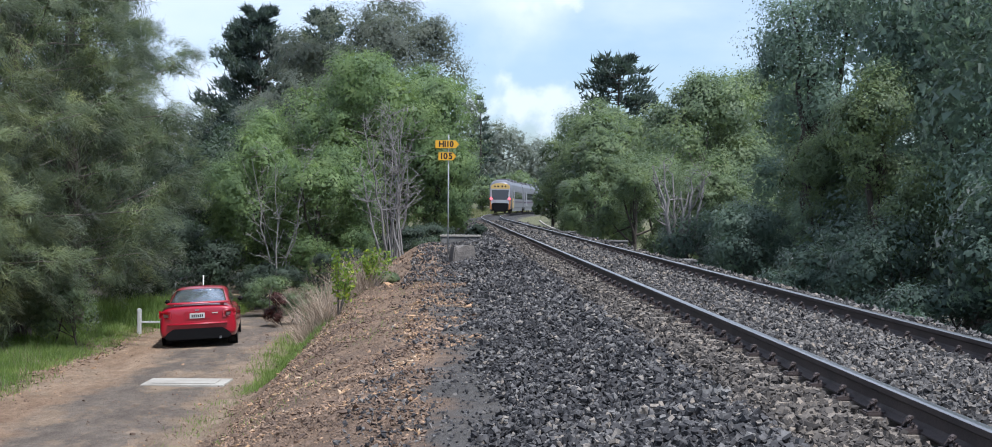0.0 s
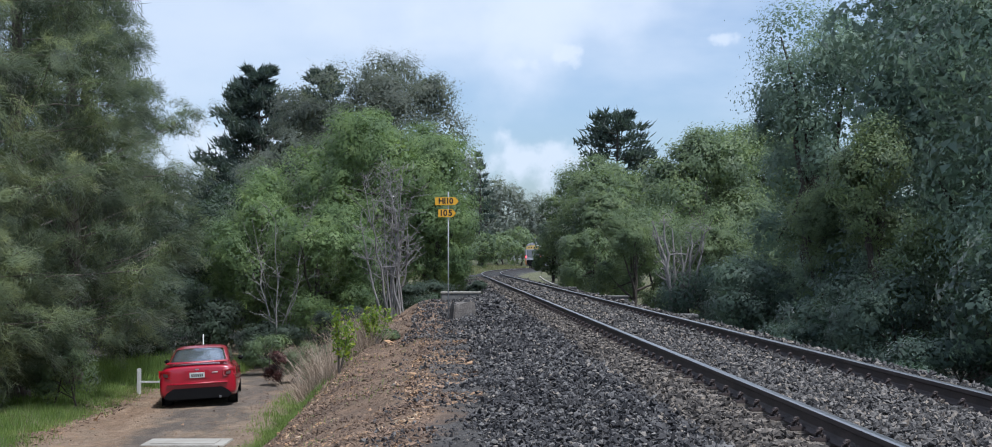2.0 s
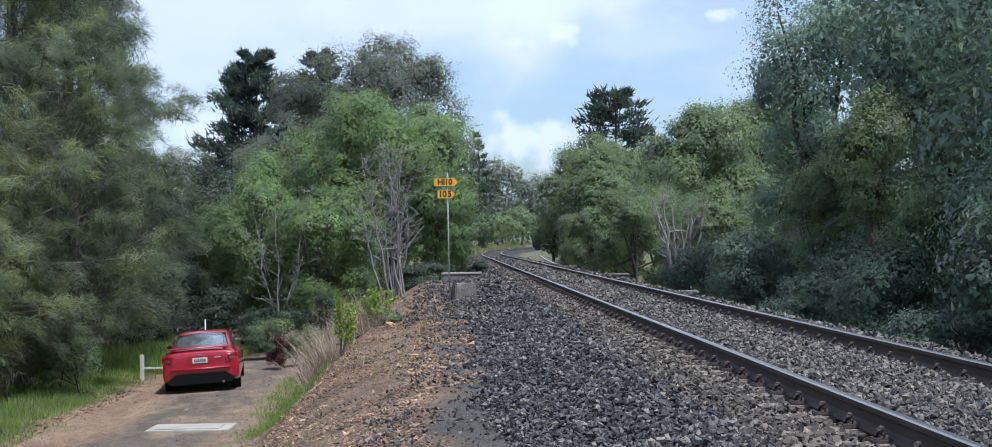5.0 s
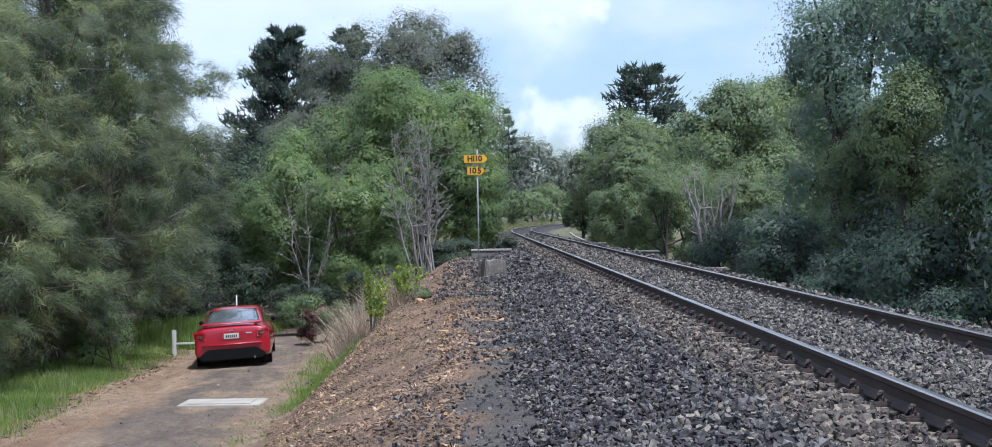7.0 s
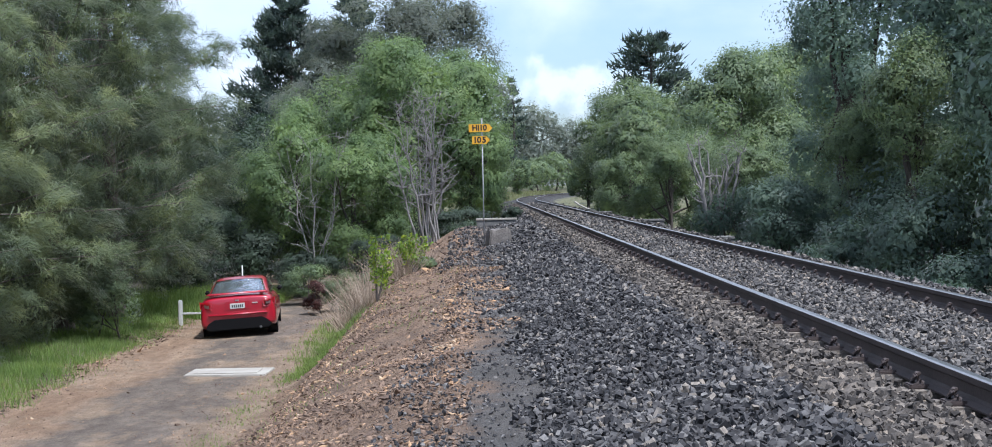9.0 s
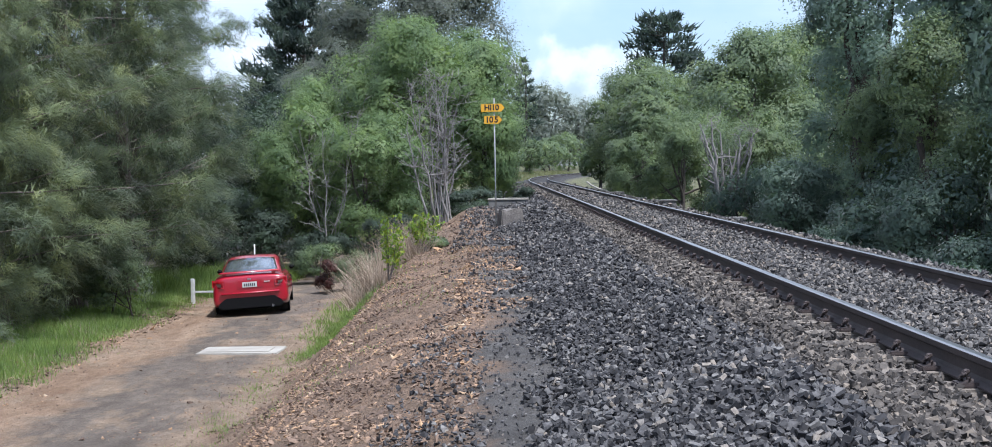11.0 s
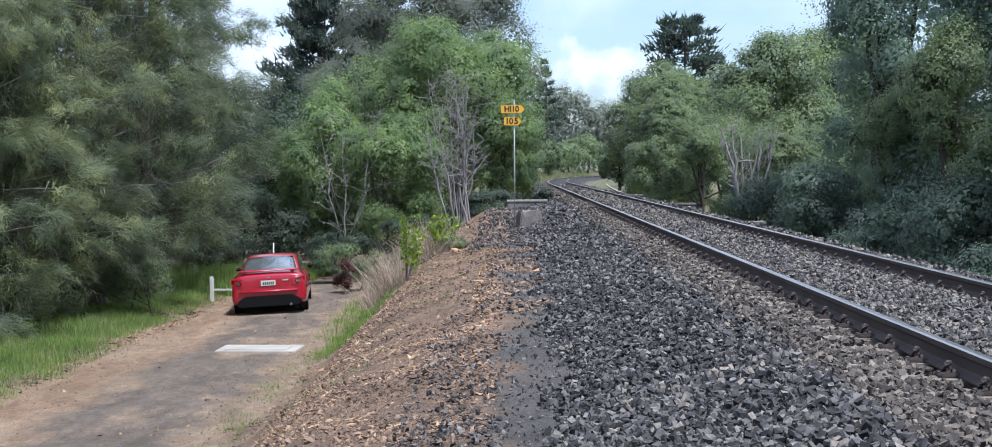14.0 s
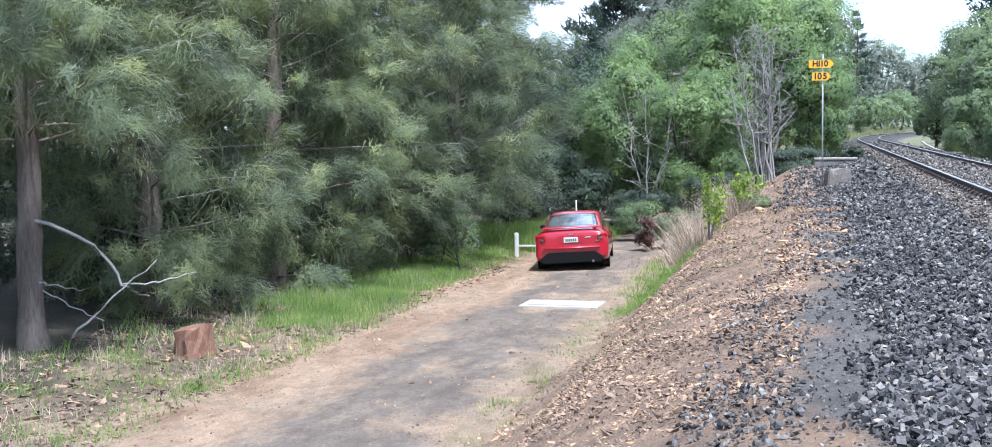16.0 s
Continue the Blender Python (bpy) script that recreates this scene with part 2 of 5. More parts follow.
F_YOUNG = foliage("yellow_green_leaves", (0.10, 0.18, 0.02), (0.22, 0.34, 0.03), (0.46, 0.52, 0.05), 0.2)
F_RED = foliage("red_brown_leaves", (0.045, 0.015, 0.012), (0.10, 0.03, 0.025), (0.17, 0.05, 0.035), 0.2)
F_GRASS = foliage("green_grass", (0.12, 0.20, 0.042), (0.215, 0.33, 0.066), (0.35, 0.43, 0.125), 0.5)
F_PALE = foliage("pale_grass", (0.12, 0.14, 0.05), (0.22, 0.23, 0.10), (0.34, 0.33, 0.17), 0.4)
F_DRY = islands("dry_grass", [(0.0, (0.24, 0.175, 0.125)), (0.6, (0.44, 0.34, 0.255)), (1.0, (0.60, 0.49, 0.385))], 0.85, 20, 0.2, 0.15)


def ground_material():
    """Worn gravel road, brown embankment, grey cess and grassy land, by where they lie across the line."""
    m, nt, b = shader("earth", 0.95)
    L, N = nt.links.new, nt.nodes.new
    tc, sep = N("ShaderNodeTexCoord"), N("ShaderNodeSeparateXYZ")
    L(tc.outputs["Object"], sep.inputs[0])
    wob = noise_fac(nt, 0.8, 4, 0.6)
    ad = N("ShaderNodeMath")
    ad.operation = "MULTIPLY_ADD"
    ad.inputs[1].default_value = 2.2
    L(wob, ad.inputs[0])
    off = N("ShaderNodeMath")
    off.operation = "ADD"
    off.inputs[1].default_value = -1.1
    # how far the bend has carried the line to the right
    past, sq, along = N("ShaderNodeMath"), N("ShaderNodeMath"), N("ShaderNodeMath")
    past.operation, past.inputs[1].default_value = "SUBTRACT", BEND_Y
    sq.operation, sq.inputs[1].default_value = "MAXIMUM", 0.0
    along.operation, along.inputs[1].default_value = "POWER", 2.0
    part_x, true_x = N("ShaderNodeMath"), N("ShaderNodeMath")
    part_x.operation, part_x.inputs[1].default_value = "MULTIPLY", 1 / (2 * BEND_R)
    true_x.operation = "SUBTRACT"
    L(sep.outputs[1], past.inputs[0]), L(past.outputs[0], sq.inputs[0]), L(sq.outputs[0], along.inputs[0]), L(along.outputs[0], part_x.inputs[0])
    L(sep.outputs[0], true_x.inputs[0]), L(part_x.outputs[0], true_x.inputs[1])
    L(true_x.outputs[0], ad.inputs[2]), L(ad.outputs[0], off.inputs[0])
    X = off.outputs[0]

    def band(lo, hi, src=X):
        r = N("ShaderNodeMapRange")
        r.interpolation_type = "SMOOTHSTEP"
        r.inputs["From Min"].default_value, r.inputs["From Max"].default_value = lo, hi
        L(src, r.inputs["Value"])
        return r.outputs[0]

    def two(a, c, scale, detail=6, stretch=(1, 1, 1)):
        r = ramp(nt, [(0.33, a), (0.67, c)])
        L(noise_fac(nt, scale, detail, 0.65, stretch), r.inputs[0])
        return r.outputs[0]

    verge = two((0.10, 0.082, 0.048), (0.20, 0.145, 0.095), 1.6)
    sand = two((0.25, 0.155, 0.094), (0.48, 0.35, 0.24), 1.3, 8, (1, 0.35, 1))
    gravel = two((0.145, 0.117, 0.094), (0.24, 0.196, 0.158), 1.5, 9, (1, 0.4, 1))
    pale = two((0.28, 0.205, 0.14), (0.40, 0.30, 0.21), 1.8)
    slope = two((0.17, 0.115, 0.078), (0.34, 0.225, 0.145), 1.5)
    cess = two((0.085, 0.079, 0.074), (0.155, 0.142, 0.13), 1.4)
    # near-black bed: shade in the gaps between ballast stones put into colour
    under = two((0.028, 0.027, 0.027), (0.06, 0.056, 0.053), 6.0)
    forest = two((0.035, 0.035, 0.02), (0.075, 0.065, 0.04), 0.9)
    col = mixed(nt, band(-9.4, -8.4), verge, sand)
    col = mixed(nt, band(-7.2, -6.5), col, gravel)
    worn = ramp(nt, [(0.50, (0, 0, 0)), (0.60, (1, 1, 1))])
    L(noise_fac(nt, 0.9, 8, 0.7, (1, 0.5, 1)), worn.inputs[0])
    col = mixed(nt, worn.outputs[0], col, pale)
    col = mixed(nt, band(-4.9, -4.3), col, pale)
    col = mixed(nt, band(-4.1, -3.5), col, slope)
    col = mixed(nt, band(-0.35, 0.1), col, cess)
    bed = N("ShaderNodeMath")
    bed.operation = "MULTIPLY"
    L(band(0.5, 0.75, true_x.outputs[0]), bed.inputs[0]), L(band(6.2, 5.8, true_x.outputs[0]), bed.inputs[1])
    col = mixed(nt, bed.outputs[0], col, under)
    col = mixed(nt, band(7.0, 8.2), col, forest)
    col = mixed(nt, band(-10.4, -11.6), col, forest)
    far = two((0.10, 0.11, 0.05), (0.20, 0.195, 0.10), 0.4)
    land = N("ShaderNodeMath")
    land.operation = "MULTIPLY"
    side = N("ShaderNodeMath")
    side.operation = "MAXIMUM"
    L(band(0.9, 0.1), side.inputs[0]), L(band(5.7, 6.5), side.inputs[1])
    L(side.outputs[0], land.inputs[0]), L(band(60, 95, sep.outputs[1]), land.inputs[1])
    col = mixed(nt, land.outputs[0], col, far)
    fine = noise_fac(nt, 28, 6, 0.75)
    g = ramp(nt, [(0.33, (0.5, 0.5, 0.5)), (0.66, (1.0, 1.0, 1.0))])
    L(fine, g.inputs[0])
    lumps = ramp(nt, [(0.36, (0.70, 0.67, 0.64)), (0.60, (1.0, 1.0, 1.0))])
    L(noise_fac(nt, 5.5, 8, 0.7, (1, 0.55, 1)), lumps.inputs[0])
    col = mixed(nt, 1.0, col, lumps.outputs[0], "MULTIPLY")
    L(mixed(nt, 1.0, col, g.outputs[0], "MULTIPLY"), b.inputs["Base Color"])
    bumped(nt, b, fine, 0.9, 0.05)
    return m


# ------------------------------------------------------------------ mesh tools


def mesh_np(name, verts, faces, material, smooth=False, normals=None):
    """A mesh from arrays: verts (n, 3), faces (m, k); normals: for soft leafy masses, one for each vertex."""
    if normals is not None:
        # turn each leaf's front the way its mass faces
        v, smooth = np.asarray(verts), True
        g = np.cross(v[faces[:, 1]] - v[faces[:, 0]], v[faces[:, 2]] - v[faces[:, 0]])
        back = (g * normals[faces[:, 0]]).sum(1) < 0
        faces = np.where(back[:, None], faces[:, ::-1], faces)
    me = bpy.data.meshes.new(name)
    v, f = np.asarray(verts, np.float32), np.asarray(faces, np.int32)
    k = f.shape[1]
    me.vertices.add(len(v))
    me.vertices.foreach_set("co", v.ravel())
    me.loops.add(f.size)
    me.loops.foreach_set("vertex_index", f.ravel())
    me.polygons.add(len(f))
    me.polygons.foreach_set("loop_start", np.arange(0, f.size, k, dtype=np.int32))
    me.polygons.foreach_set("use_smooth", np.full(len(f), smooth, bool))
    me.update(calc_edges=True)
    if normals is not None:
        nn = normals / (np.linalg.norm(normals, axis=1, keepdims=True) + 1e-9)
        at = me.attributes.new("custom_normal", "FLOAT_VECTOR", "POINT")
        at.data.foreach_set("vector", np.asarray(nn, np.float32).ravel())
    me.materials.append(material)
    return me


def as_part(name, me, parent, label="", m=None):
    ob = new(name, me)
    ob.parent = parent
    if m is not None:
        ob.matrix_local = m
    if label:
        ob["label"] = label
    return ob


def part(name, bm, material, parent, label="", smooth=False, m=None):
    """Links a bmesh as one mesh object under a thing or a part."""
    me = bpy.data.meshes.new(name)
    bmesh.ops.recalc_face_normals(bm, faces=bm.faces)
    for f in bm.faces:
        f.smooth = smooth
    bm.to_mesh(me)
    bm.free()
    me.materials.append(material)
    return as_part(name, me, parent, label, m)


def thing(name, x, y, z, label, category, group="", kind="", rz=0.0, m=None):
    ob = new(name)
    ob.matrix_basis = m if m is not None else pose(x, y, z, 0, 0, rz)
    ob.empty_display_size = 0.2
    return tagged(ob, label, category, group, kind)


def box(sx, sy, sz, at=(0, 0, 0), bevel=0.0, turn=None, taper=1.0):
    bm = bmesh.new()
    bmesh.ops.create_cube(bm, size=1)
    for v in bm.verts:
        s = taper if v.co.z > 0 else 1.0
        v.co = Vector((v.co.x * sx * s, v.co.y * sy * s, v.co.z * sz))
    if bevel:
        bmesh.ops.bevel(bm, geom=bm.edges[:], offset=bevel, segments=2, affect="EDGES")
    if turn is not None:
        bmesh.ops.transform(bm, matrix=turn, verts=bm.verts)
    bmesh.ops.translate(bm, vec=at, verts=bm.verts)
    return bm


def loft(rings, close_ends=True, closed=True):
    """Skins rings of equal point counts."""
    bm = bmesh.new()
    vs = [[bm.verts.new(p) for p in ring] for ring in rings]
    n = len(rings[0])
    for a, c in zip(vs, vs[1:]):
        for i in range(n if closed else n - 1):
            j = (i + 1) % n
            bm.faces.new((a[i], a[j], c[j], c[i]))
    if close_ends:
        bm.faces.new(vs[0]), bm.faces.new(vs[-1])
    return bm


def disc_ring(r, z, n, axis="z", at=(0, 0, 0)):
    out = []
    for i in range(n):
        a = 2 * math.pi * i / n
        c, s = r * math.cos(a), r * math.sin(a)
        p = {"z": (c, s, z), "x": (z, c, s), "y": (c, z, s)}[axis]
        out.append((p[0] + at[0], p[1] + at[1], p[2] + at[2]))
    return out


def prism(outline, y0, y1, bevel=0.0):
    """An outline in x, z, given depth from y0 to y1."""
    bm = loft([[(x, y0, z) for x, z in outline], [(x, y1, z) for x, z in outline]])
    if bevel:
        bmesh.ops.bevel(bm, geom=bm.edges[:], offset=bevel, segments=2, affect="EDGES")
    return bm


def tubes(lines, sides=6):
    """Verts and quads of tapering tubes, each a list of (point, radius)."""
    V, F = [], []
    for line in lines:
        base = len(V)
        for i, (p, r) in enumerate(line):
            a = Vector(line[max(i - 1, 0)][0])
            c = Vector(line[min(i + 1, len(line) - 1)][0])
            d = (c - a).normalized() if (c - a).length > 1e-6 else Vector((0, 0, 1))
            u = d.orthogonal().normalized()
            w = d.cross(u)
            for k in range(sides):
                t = 2 * math.pi * k / sides
                V.append(Vector(p) + r * (math.cos(t) * u + math.sin(t) * w))
        for i in range(len(line) - 1):
            for k in range(sides):
                k2 = (k + 1) % sides
                F.append((base + i * sides + k, base + i * sides + k2, base + (i + 1) * sides + k2, base + (i + 1) * sides + k))
    return np.array([tuple(v) for v in V]), np.array(F)


def crooked(p0, p1, r0, r1, bend, steps, rnd):
    """A crooked, tapering limb from p0 to p1."""
    p0, p1 = Vector(p0), Vector(p1)
    out, off = [], Vector((0, 0, 0))
    for i in range(steps + 1):
        t = i / steps
        if 0 < i:
            off = off + Vector((rnd.normal(), rnd.normal(), rnd.normal() * 0.5)) * bend * (p1 - p0).length / steps
        out.append((p0.lerp(p1, t) + off, r0 + (r1 - r0) * t))
    return out


# ------------------------------------------------------------------ the line
TRACK_X, BEND_Y, BEND_R, HALF_GAUGE = 3.405, 94.0, 630.0, 0.835


def on_track(s, u=0.0, z=0.0):
    """The place s metres along the line, u metres to its right; and the heading, in radians to the right."""
    if s <= BEND_Y:
        return Vector((TRACK_X + u, s, z)), 0.0
    a = (s - BEND_Y) / BEND_R
    r = BEND_R - u
    return Vector((TRACK_X + BEND_R - r * math.cos(a), BEND_Y + r * math.sin(a), z)), a


def across(x, y):
    """Metres to the right of the line."""
    x, y = np.asarray(x, float), np.asarray(y, float)
    bent = BEND_R - np.hypot(x - TRACK_X - BEND_R, y - BEND_Y)
    return np.where(y <= BEND_Y, x - TRACK_X, bent)


def ground_z(x, y):
    x, y = np.asarray(x, float), np.asarray(y, float)
    u = across(x, y)
    near = np.interp(u, [-60, -20, -15, -12, -7.3, -6.9, -6.0, -5.2, -3.9, -3.1, -1.75, -1.5, 1.5, 1.75, 3.3, 6.0, 9, 60],
                     [-1.5, -2.2, -2.5, -2.6, -2.66, -2.56, -1.78, -1.15, -0.68, -0.62, -0.24, -0.205, -0.205, -0.24, -0.8, -2.2, -2.8, -2.4])
    far = np.interp(u, [-60, -12, -6, -3.2, -1.75, 1.75, 3.2, 8, 60], [1.5, 0.4, 0.0, -0.55, -0.27, -0.27, -0.6, -0.8, 0.2])
    k = np.clip((y - 62) / 45, 0, 1)
    k = k * k * (3 - 2 * k)
    rough = 0.05 * np.sin(x * 1.3 + 0.7 * np.sin(y * 0.9)) * np.cos(y * 0.8 + x * 0.4) + 0.02 * np.sin(x * 4.1 + y * 2.7)
    calm = np.clip((np.abs(u) - 1.8) / 1.5, 0, 1)
    road = np.clip((x + 9.2) / 1.0, 0, 1) * np.clip((-3.8 - x) / 0.6, 0, 1) * (y < 60)
    # the road rises to its bank side where the car stands
    tilt = np.clip((y - 27) / 5, 0, 1) * np.clip((50 - y) / 8, 0, 1) * road * (x + 6.4) * 0.05
    near = near + 0.25 * np.exp(-((u + 5.7) / 0.8) ** 2) * np.clip((y - 19) / 6, 0, 1) * np.clip((38 - y) / 5, 0, 1)
    # ballast banked up against the bridge wall
    near = near + np.interp(u, [-6.4, -5.2, -4.4, -3.0, -2.3, -1.75], [0, 0.32, 0.50, 0.40, 0.2, 0]) * np.clip((y - 25) / 16, 0, 1) * np.clip((50 - y) / 6, 0, 1)
    return near * (1 - k) + far * k + rough * calm * (1 - 0.7 * road) + tilt


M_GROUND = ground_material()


def build_ground():
    xs = np.concatenate([[-900, -500, -250, -120, -70, -45, -30, -22], np.arange(-18, 10.01, 0.3), [11, 12, 14, 17, 21, 27, 36, 50, 75, 110, 160, 240, 400, 900]])
    ys = np.concatenate([[-600, -200, -60, -20, -5], np.arange(0, 50, 0.42), np.arange(50, 110, 1.5), np.arange(110, 330, 5), [350, 400, 480, 600, 900, 1500]])
    X, Y = np.meshgrid(xs, ys)
    V = np.stack([X, Y, ground_z(X, Y)], -1).reshape(-1, 3)
    n = len(xs)
    i = (np.arange(len(ys) - 1)[:, None] * n + np.arange(n - 1)[None]).ravel()
    F = np.stack([i, i + 1, i + n + 1, i + n], -1)
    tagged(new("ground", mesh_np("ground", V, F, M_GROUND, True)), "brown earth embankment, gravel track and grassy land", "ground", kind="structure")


build_ground()

# ------------------------------------------------------------------ leaves and trees


def join(pieces):
    V, F, k = [], [], 0
    for v, f in pieces:
        V.append(v), F.append(f + k)
        k += len(v)
    return np.concatenate(V), np.concatenate(F)


def leaf_quads(c, size, aspect, normal, rnd, droop=0.0, loose=0.5):
    """Pointed leaves at the places c, facing about normal."""
    n = len(c)
    nn = normal + rnd.normal(0, loose, (n, 3))
    nn /= np.linalg.norm(nn, axis=1, keepdims=True) + 1e-9
    t = rnd.normal(0, 1, (n, 3))
    t[:, 2] -= droop
    a = t - (t * nn).sum(1, keepdims=True) * nn
    a /= np.linalg.norm(a, axis=1, keepdims=True) + 1e-9
    b = np.cross(nn, a)
    L = (size * rnd.uniform(0.6, 1.35, (n, 1)))
    W = L * aspect
    V = np.stack([c - a * L * 0.4 + b * W * 0.55, c - a * L * 0.4 - b * W * 0.55, c + a * L * 0.6], 1).reshape(-1, 3)
    return V, np.arange(3 * n).reshape(n, 3)


def needle_tris(c, way, length, width, rnd):
    """Thin hanging needles: long triangles from c along way."""
    n = len(c)
    side = np.cross(way, rnd.normal(0, 1, (n, 3)))
    side /= np.linalg.norm(side, axis=1, keepdims=True) + 1e-9
    L = length * rnd.uniform(0.5, 1.3, (n, 1))
    V = np.stack([c - side * width / 2, c + side * width / 2, c + way * L], 1).reshape(-1, 3)
    return V, np.arange(3 * n).reshape(n, 3)


def unit(rnd, n, up=0.0):
    d = rnd.normal(0, 1, (n, 3))
    d[:, 2] += up
    return d / (np.linalg.norm(d, axis=1, keepdims=True) + 1e-9)


def broad_tree(name, x, y, zb, zt, rx, ry, label, leafs, bark, seed, low=0.25, leaf=0.16, lobes=16, puffs=26, per=34, lobe_size=0.36, kind_of="tree", top=0.5, trunks=1, puff_size=0.17, droop=0.3):
    """A leafy tree: crooked trunk and limbs, a crown of lobes, each of many puffs of leaves. low: where the crown begins, of its height."""
    rnd = np.random.default_rng(seed)
    leaf, per = leaf * 0.45, int(per * 2.6)
    backing = 230 if y < 100 else 50
    base = float(ground_z(x, y)) if zb is None else zb
    H = zt - base
    tr = thing(name, x, y, base, label, kind_of)
    c0, ch = H * (low + 1) / 2, H * (1 - low) / 2
    # lobe centres: most of them near the skin of an ellipsoid, drawn in at the top and bottom
    d = unit(rnd, lobes, 0.15)
    rad = rnd.uniform(0.35, 1.0, (lobes, 1)) ** 0.35
    flat = np.abs(d[:, 2:]) ** 0.5
    d[:, :2] *= 1 + 0.25 * flat          # squarer than an ellipsoid
    lc = d * rad * np.array([rx, ry, ch]) * (1.06 - lobe_size * 0.8) + np.array([0, 0, c0])
    lc[:, 2] = np.maximum(lc[:, 2], lobe_size * ch * 0.5)
    lc[0] = (rnd.normal(0, 0.1) * rx, 0, H - lobe_size * ch * 0.95)
    lr = lobe_size * np.array([rx, ry, ch]).mean() * rnd.uniform(0.65, 1.3, lobes)
    lz = min(1.15, ch / max(rx, ry)) * lr
    P, PN, PS, I, IN = [], [], [], [], []
    for i in range(lobes):
        # a dome of tufts, thin underneath
        dd = unit(rnd, puffs, top)
        P.append(lc[i] + dd * np.stack([lr[i], lr[i], lz[i]]) * rnd.uniform(0.74, 1.1, (puffs, 1)))
        PN.append(dd)
        PS.append(np.full(puffs, lr[i]))
        # broader leaves close under the tufts
        dd = unit(rnd, backing, top * 0.7)
        I.append(lc[i] + dd * np.stack([lr[i], lr[i], lz[i]]) * rnd.uniform(0.68, 0.92, (backing, 1)))
        IN.append(dd)
    P, PN, PS = np.concatenate(P), np.concatenate(PN), np.concatenate(PS)
    n = len(P)
    off = rnd.normal(0, 1, (n, per, 3)) * (PS * puff_size)[:, None, None] * np.array([1, 1, 0.75])
    C = (P[:, None] + off).reshape(-1, 3)
    Nn = (PN[:, None] * 1.3 + off / (np.linalg.norm(off, axis=2, keepdims=True) + 1e-6) * 0.6 + np.array([0, 0, 0.3])).reshape(-1, 3)
    V1, F1 = leaf_quads(C, leaf * 1.1, 0.5, Nn, rnd, droop, 0.4)
    # larger leaves inside, which close the crown
    whole = (P - np.array([0, 0, c0])) / np.array([rx, ry, ch])
    soft = (PN * 0.65 + whole * 0.6)[:, None] + off / (PS * puff_size)[:, None, None] * 0.22 + rnd.normal(0, 0.22, off.shape) + np.array([0, 0, 0.12])
    soft = np.repeat(soft.reshape(-1, 3), 3, 0)
    I.append(unit(rnd, 12 * lobes) * np.array([rx, ry, ch]) * rnd.uniform(0.1, 0.66, (12 * lobes, 1)) + np.array([0, 0, c0]))
    IN.append(I[-1] / np.array([rx, ry, ch]) - np.array([0, 0, c0 / ch]))
    inner, facing = np.concatenate(I), np.concatenate(IN)
    V2, F2 = leaf_quads(inner, max(lr.mean() * (0.17 if y < 100 else 0.36), leaf * 1.25), 0.7, facing, rnd, 0.2, 0.3)
    deep = np.repeat(facing * 0.65 + (inner - np.array([0, 0, c0])) / np.array([rx, ry, ch]) * 0.6 + rnd.normal(0, 0.12, facing.shape), 3, 0)
    as_part("crown", mesh_np("crown", np.concatenate([V1, V2]), np.concatenate([F1, F2 + len(V1)]), leafs, False, np.concatenate([soft, deep])), tr)
    lines = []
    for j in range(trunks):
        r0 = 0.028 * H * (1 if trunks == 1 else 0.6)
        foot = Vector((rnd.normal(0, 0.25), rnd.normal(0, 0.25), -0.15)) if trunks > 1 else Vector((0, 0, -0.15))
        head = Vector((rnd.normal(0, 0.12) * rx * trunks, rnd.normal(0, 0.1) * ry * trunks, c0 + 0.25 * ch))
        stem = crooked(foot, head, r0, r0 * 0.45, 0.06, 7, rnd)
        lines.append(stem)
        for i in rnd.permutation(lobes)[:max(4, 9 // trunks)]:
            k2 = int(rnd.integers(2, 7))
            lines.append(crooked(stem[k2][0], lc[i], stem[k2][1] * 0.6, 0.02, 0.10, 5, rnd))
    for i, ln in enumerate(lines):
        V, F = tubes([ln], 7)
        nm = "trunk" if len(ln) == 8 else "limb"
        as_part(nm, mesh_np(nm, V, F, bark, True), tr)
    return tr


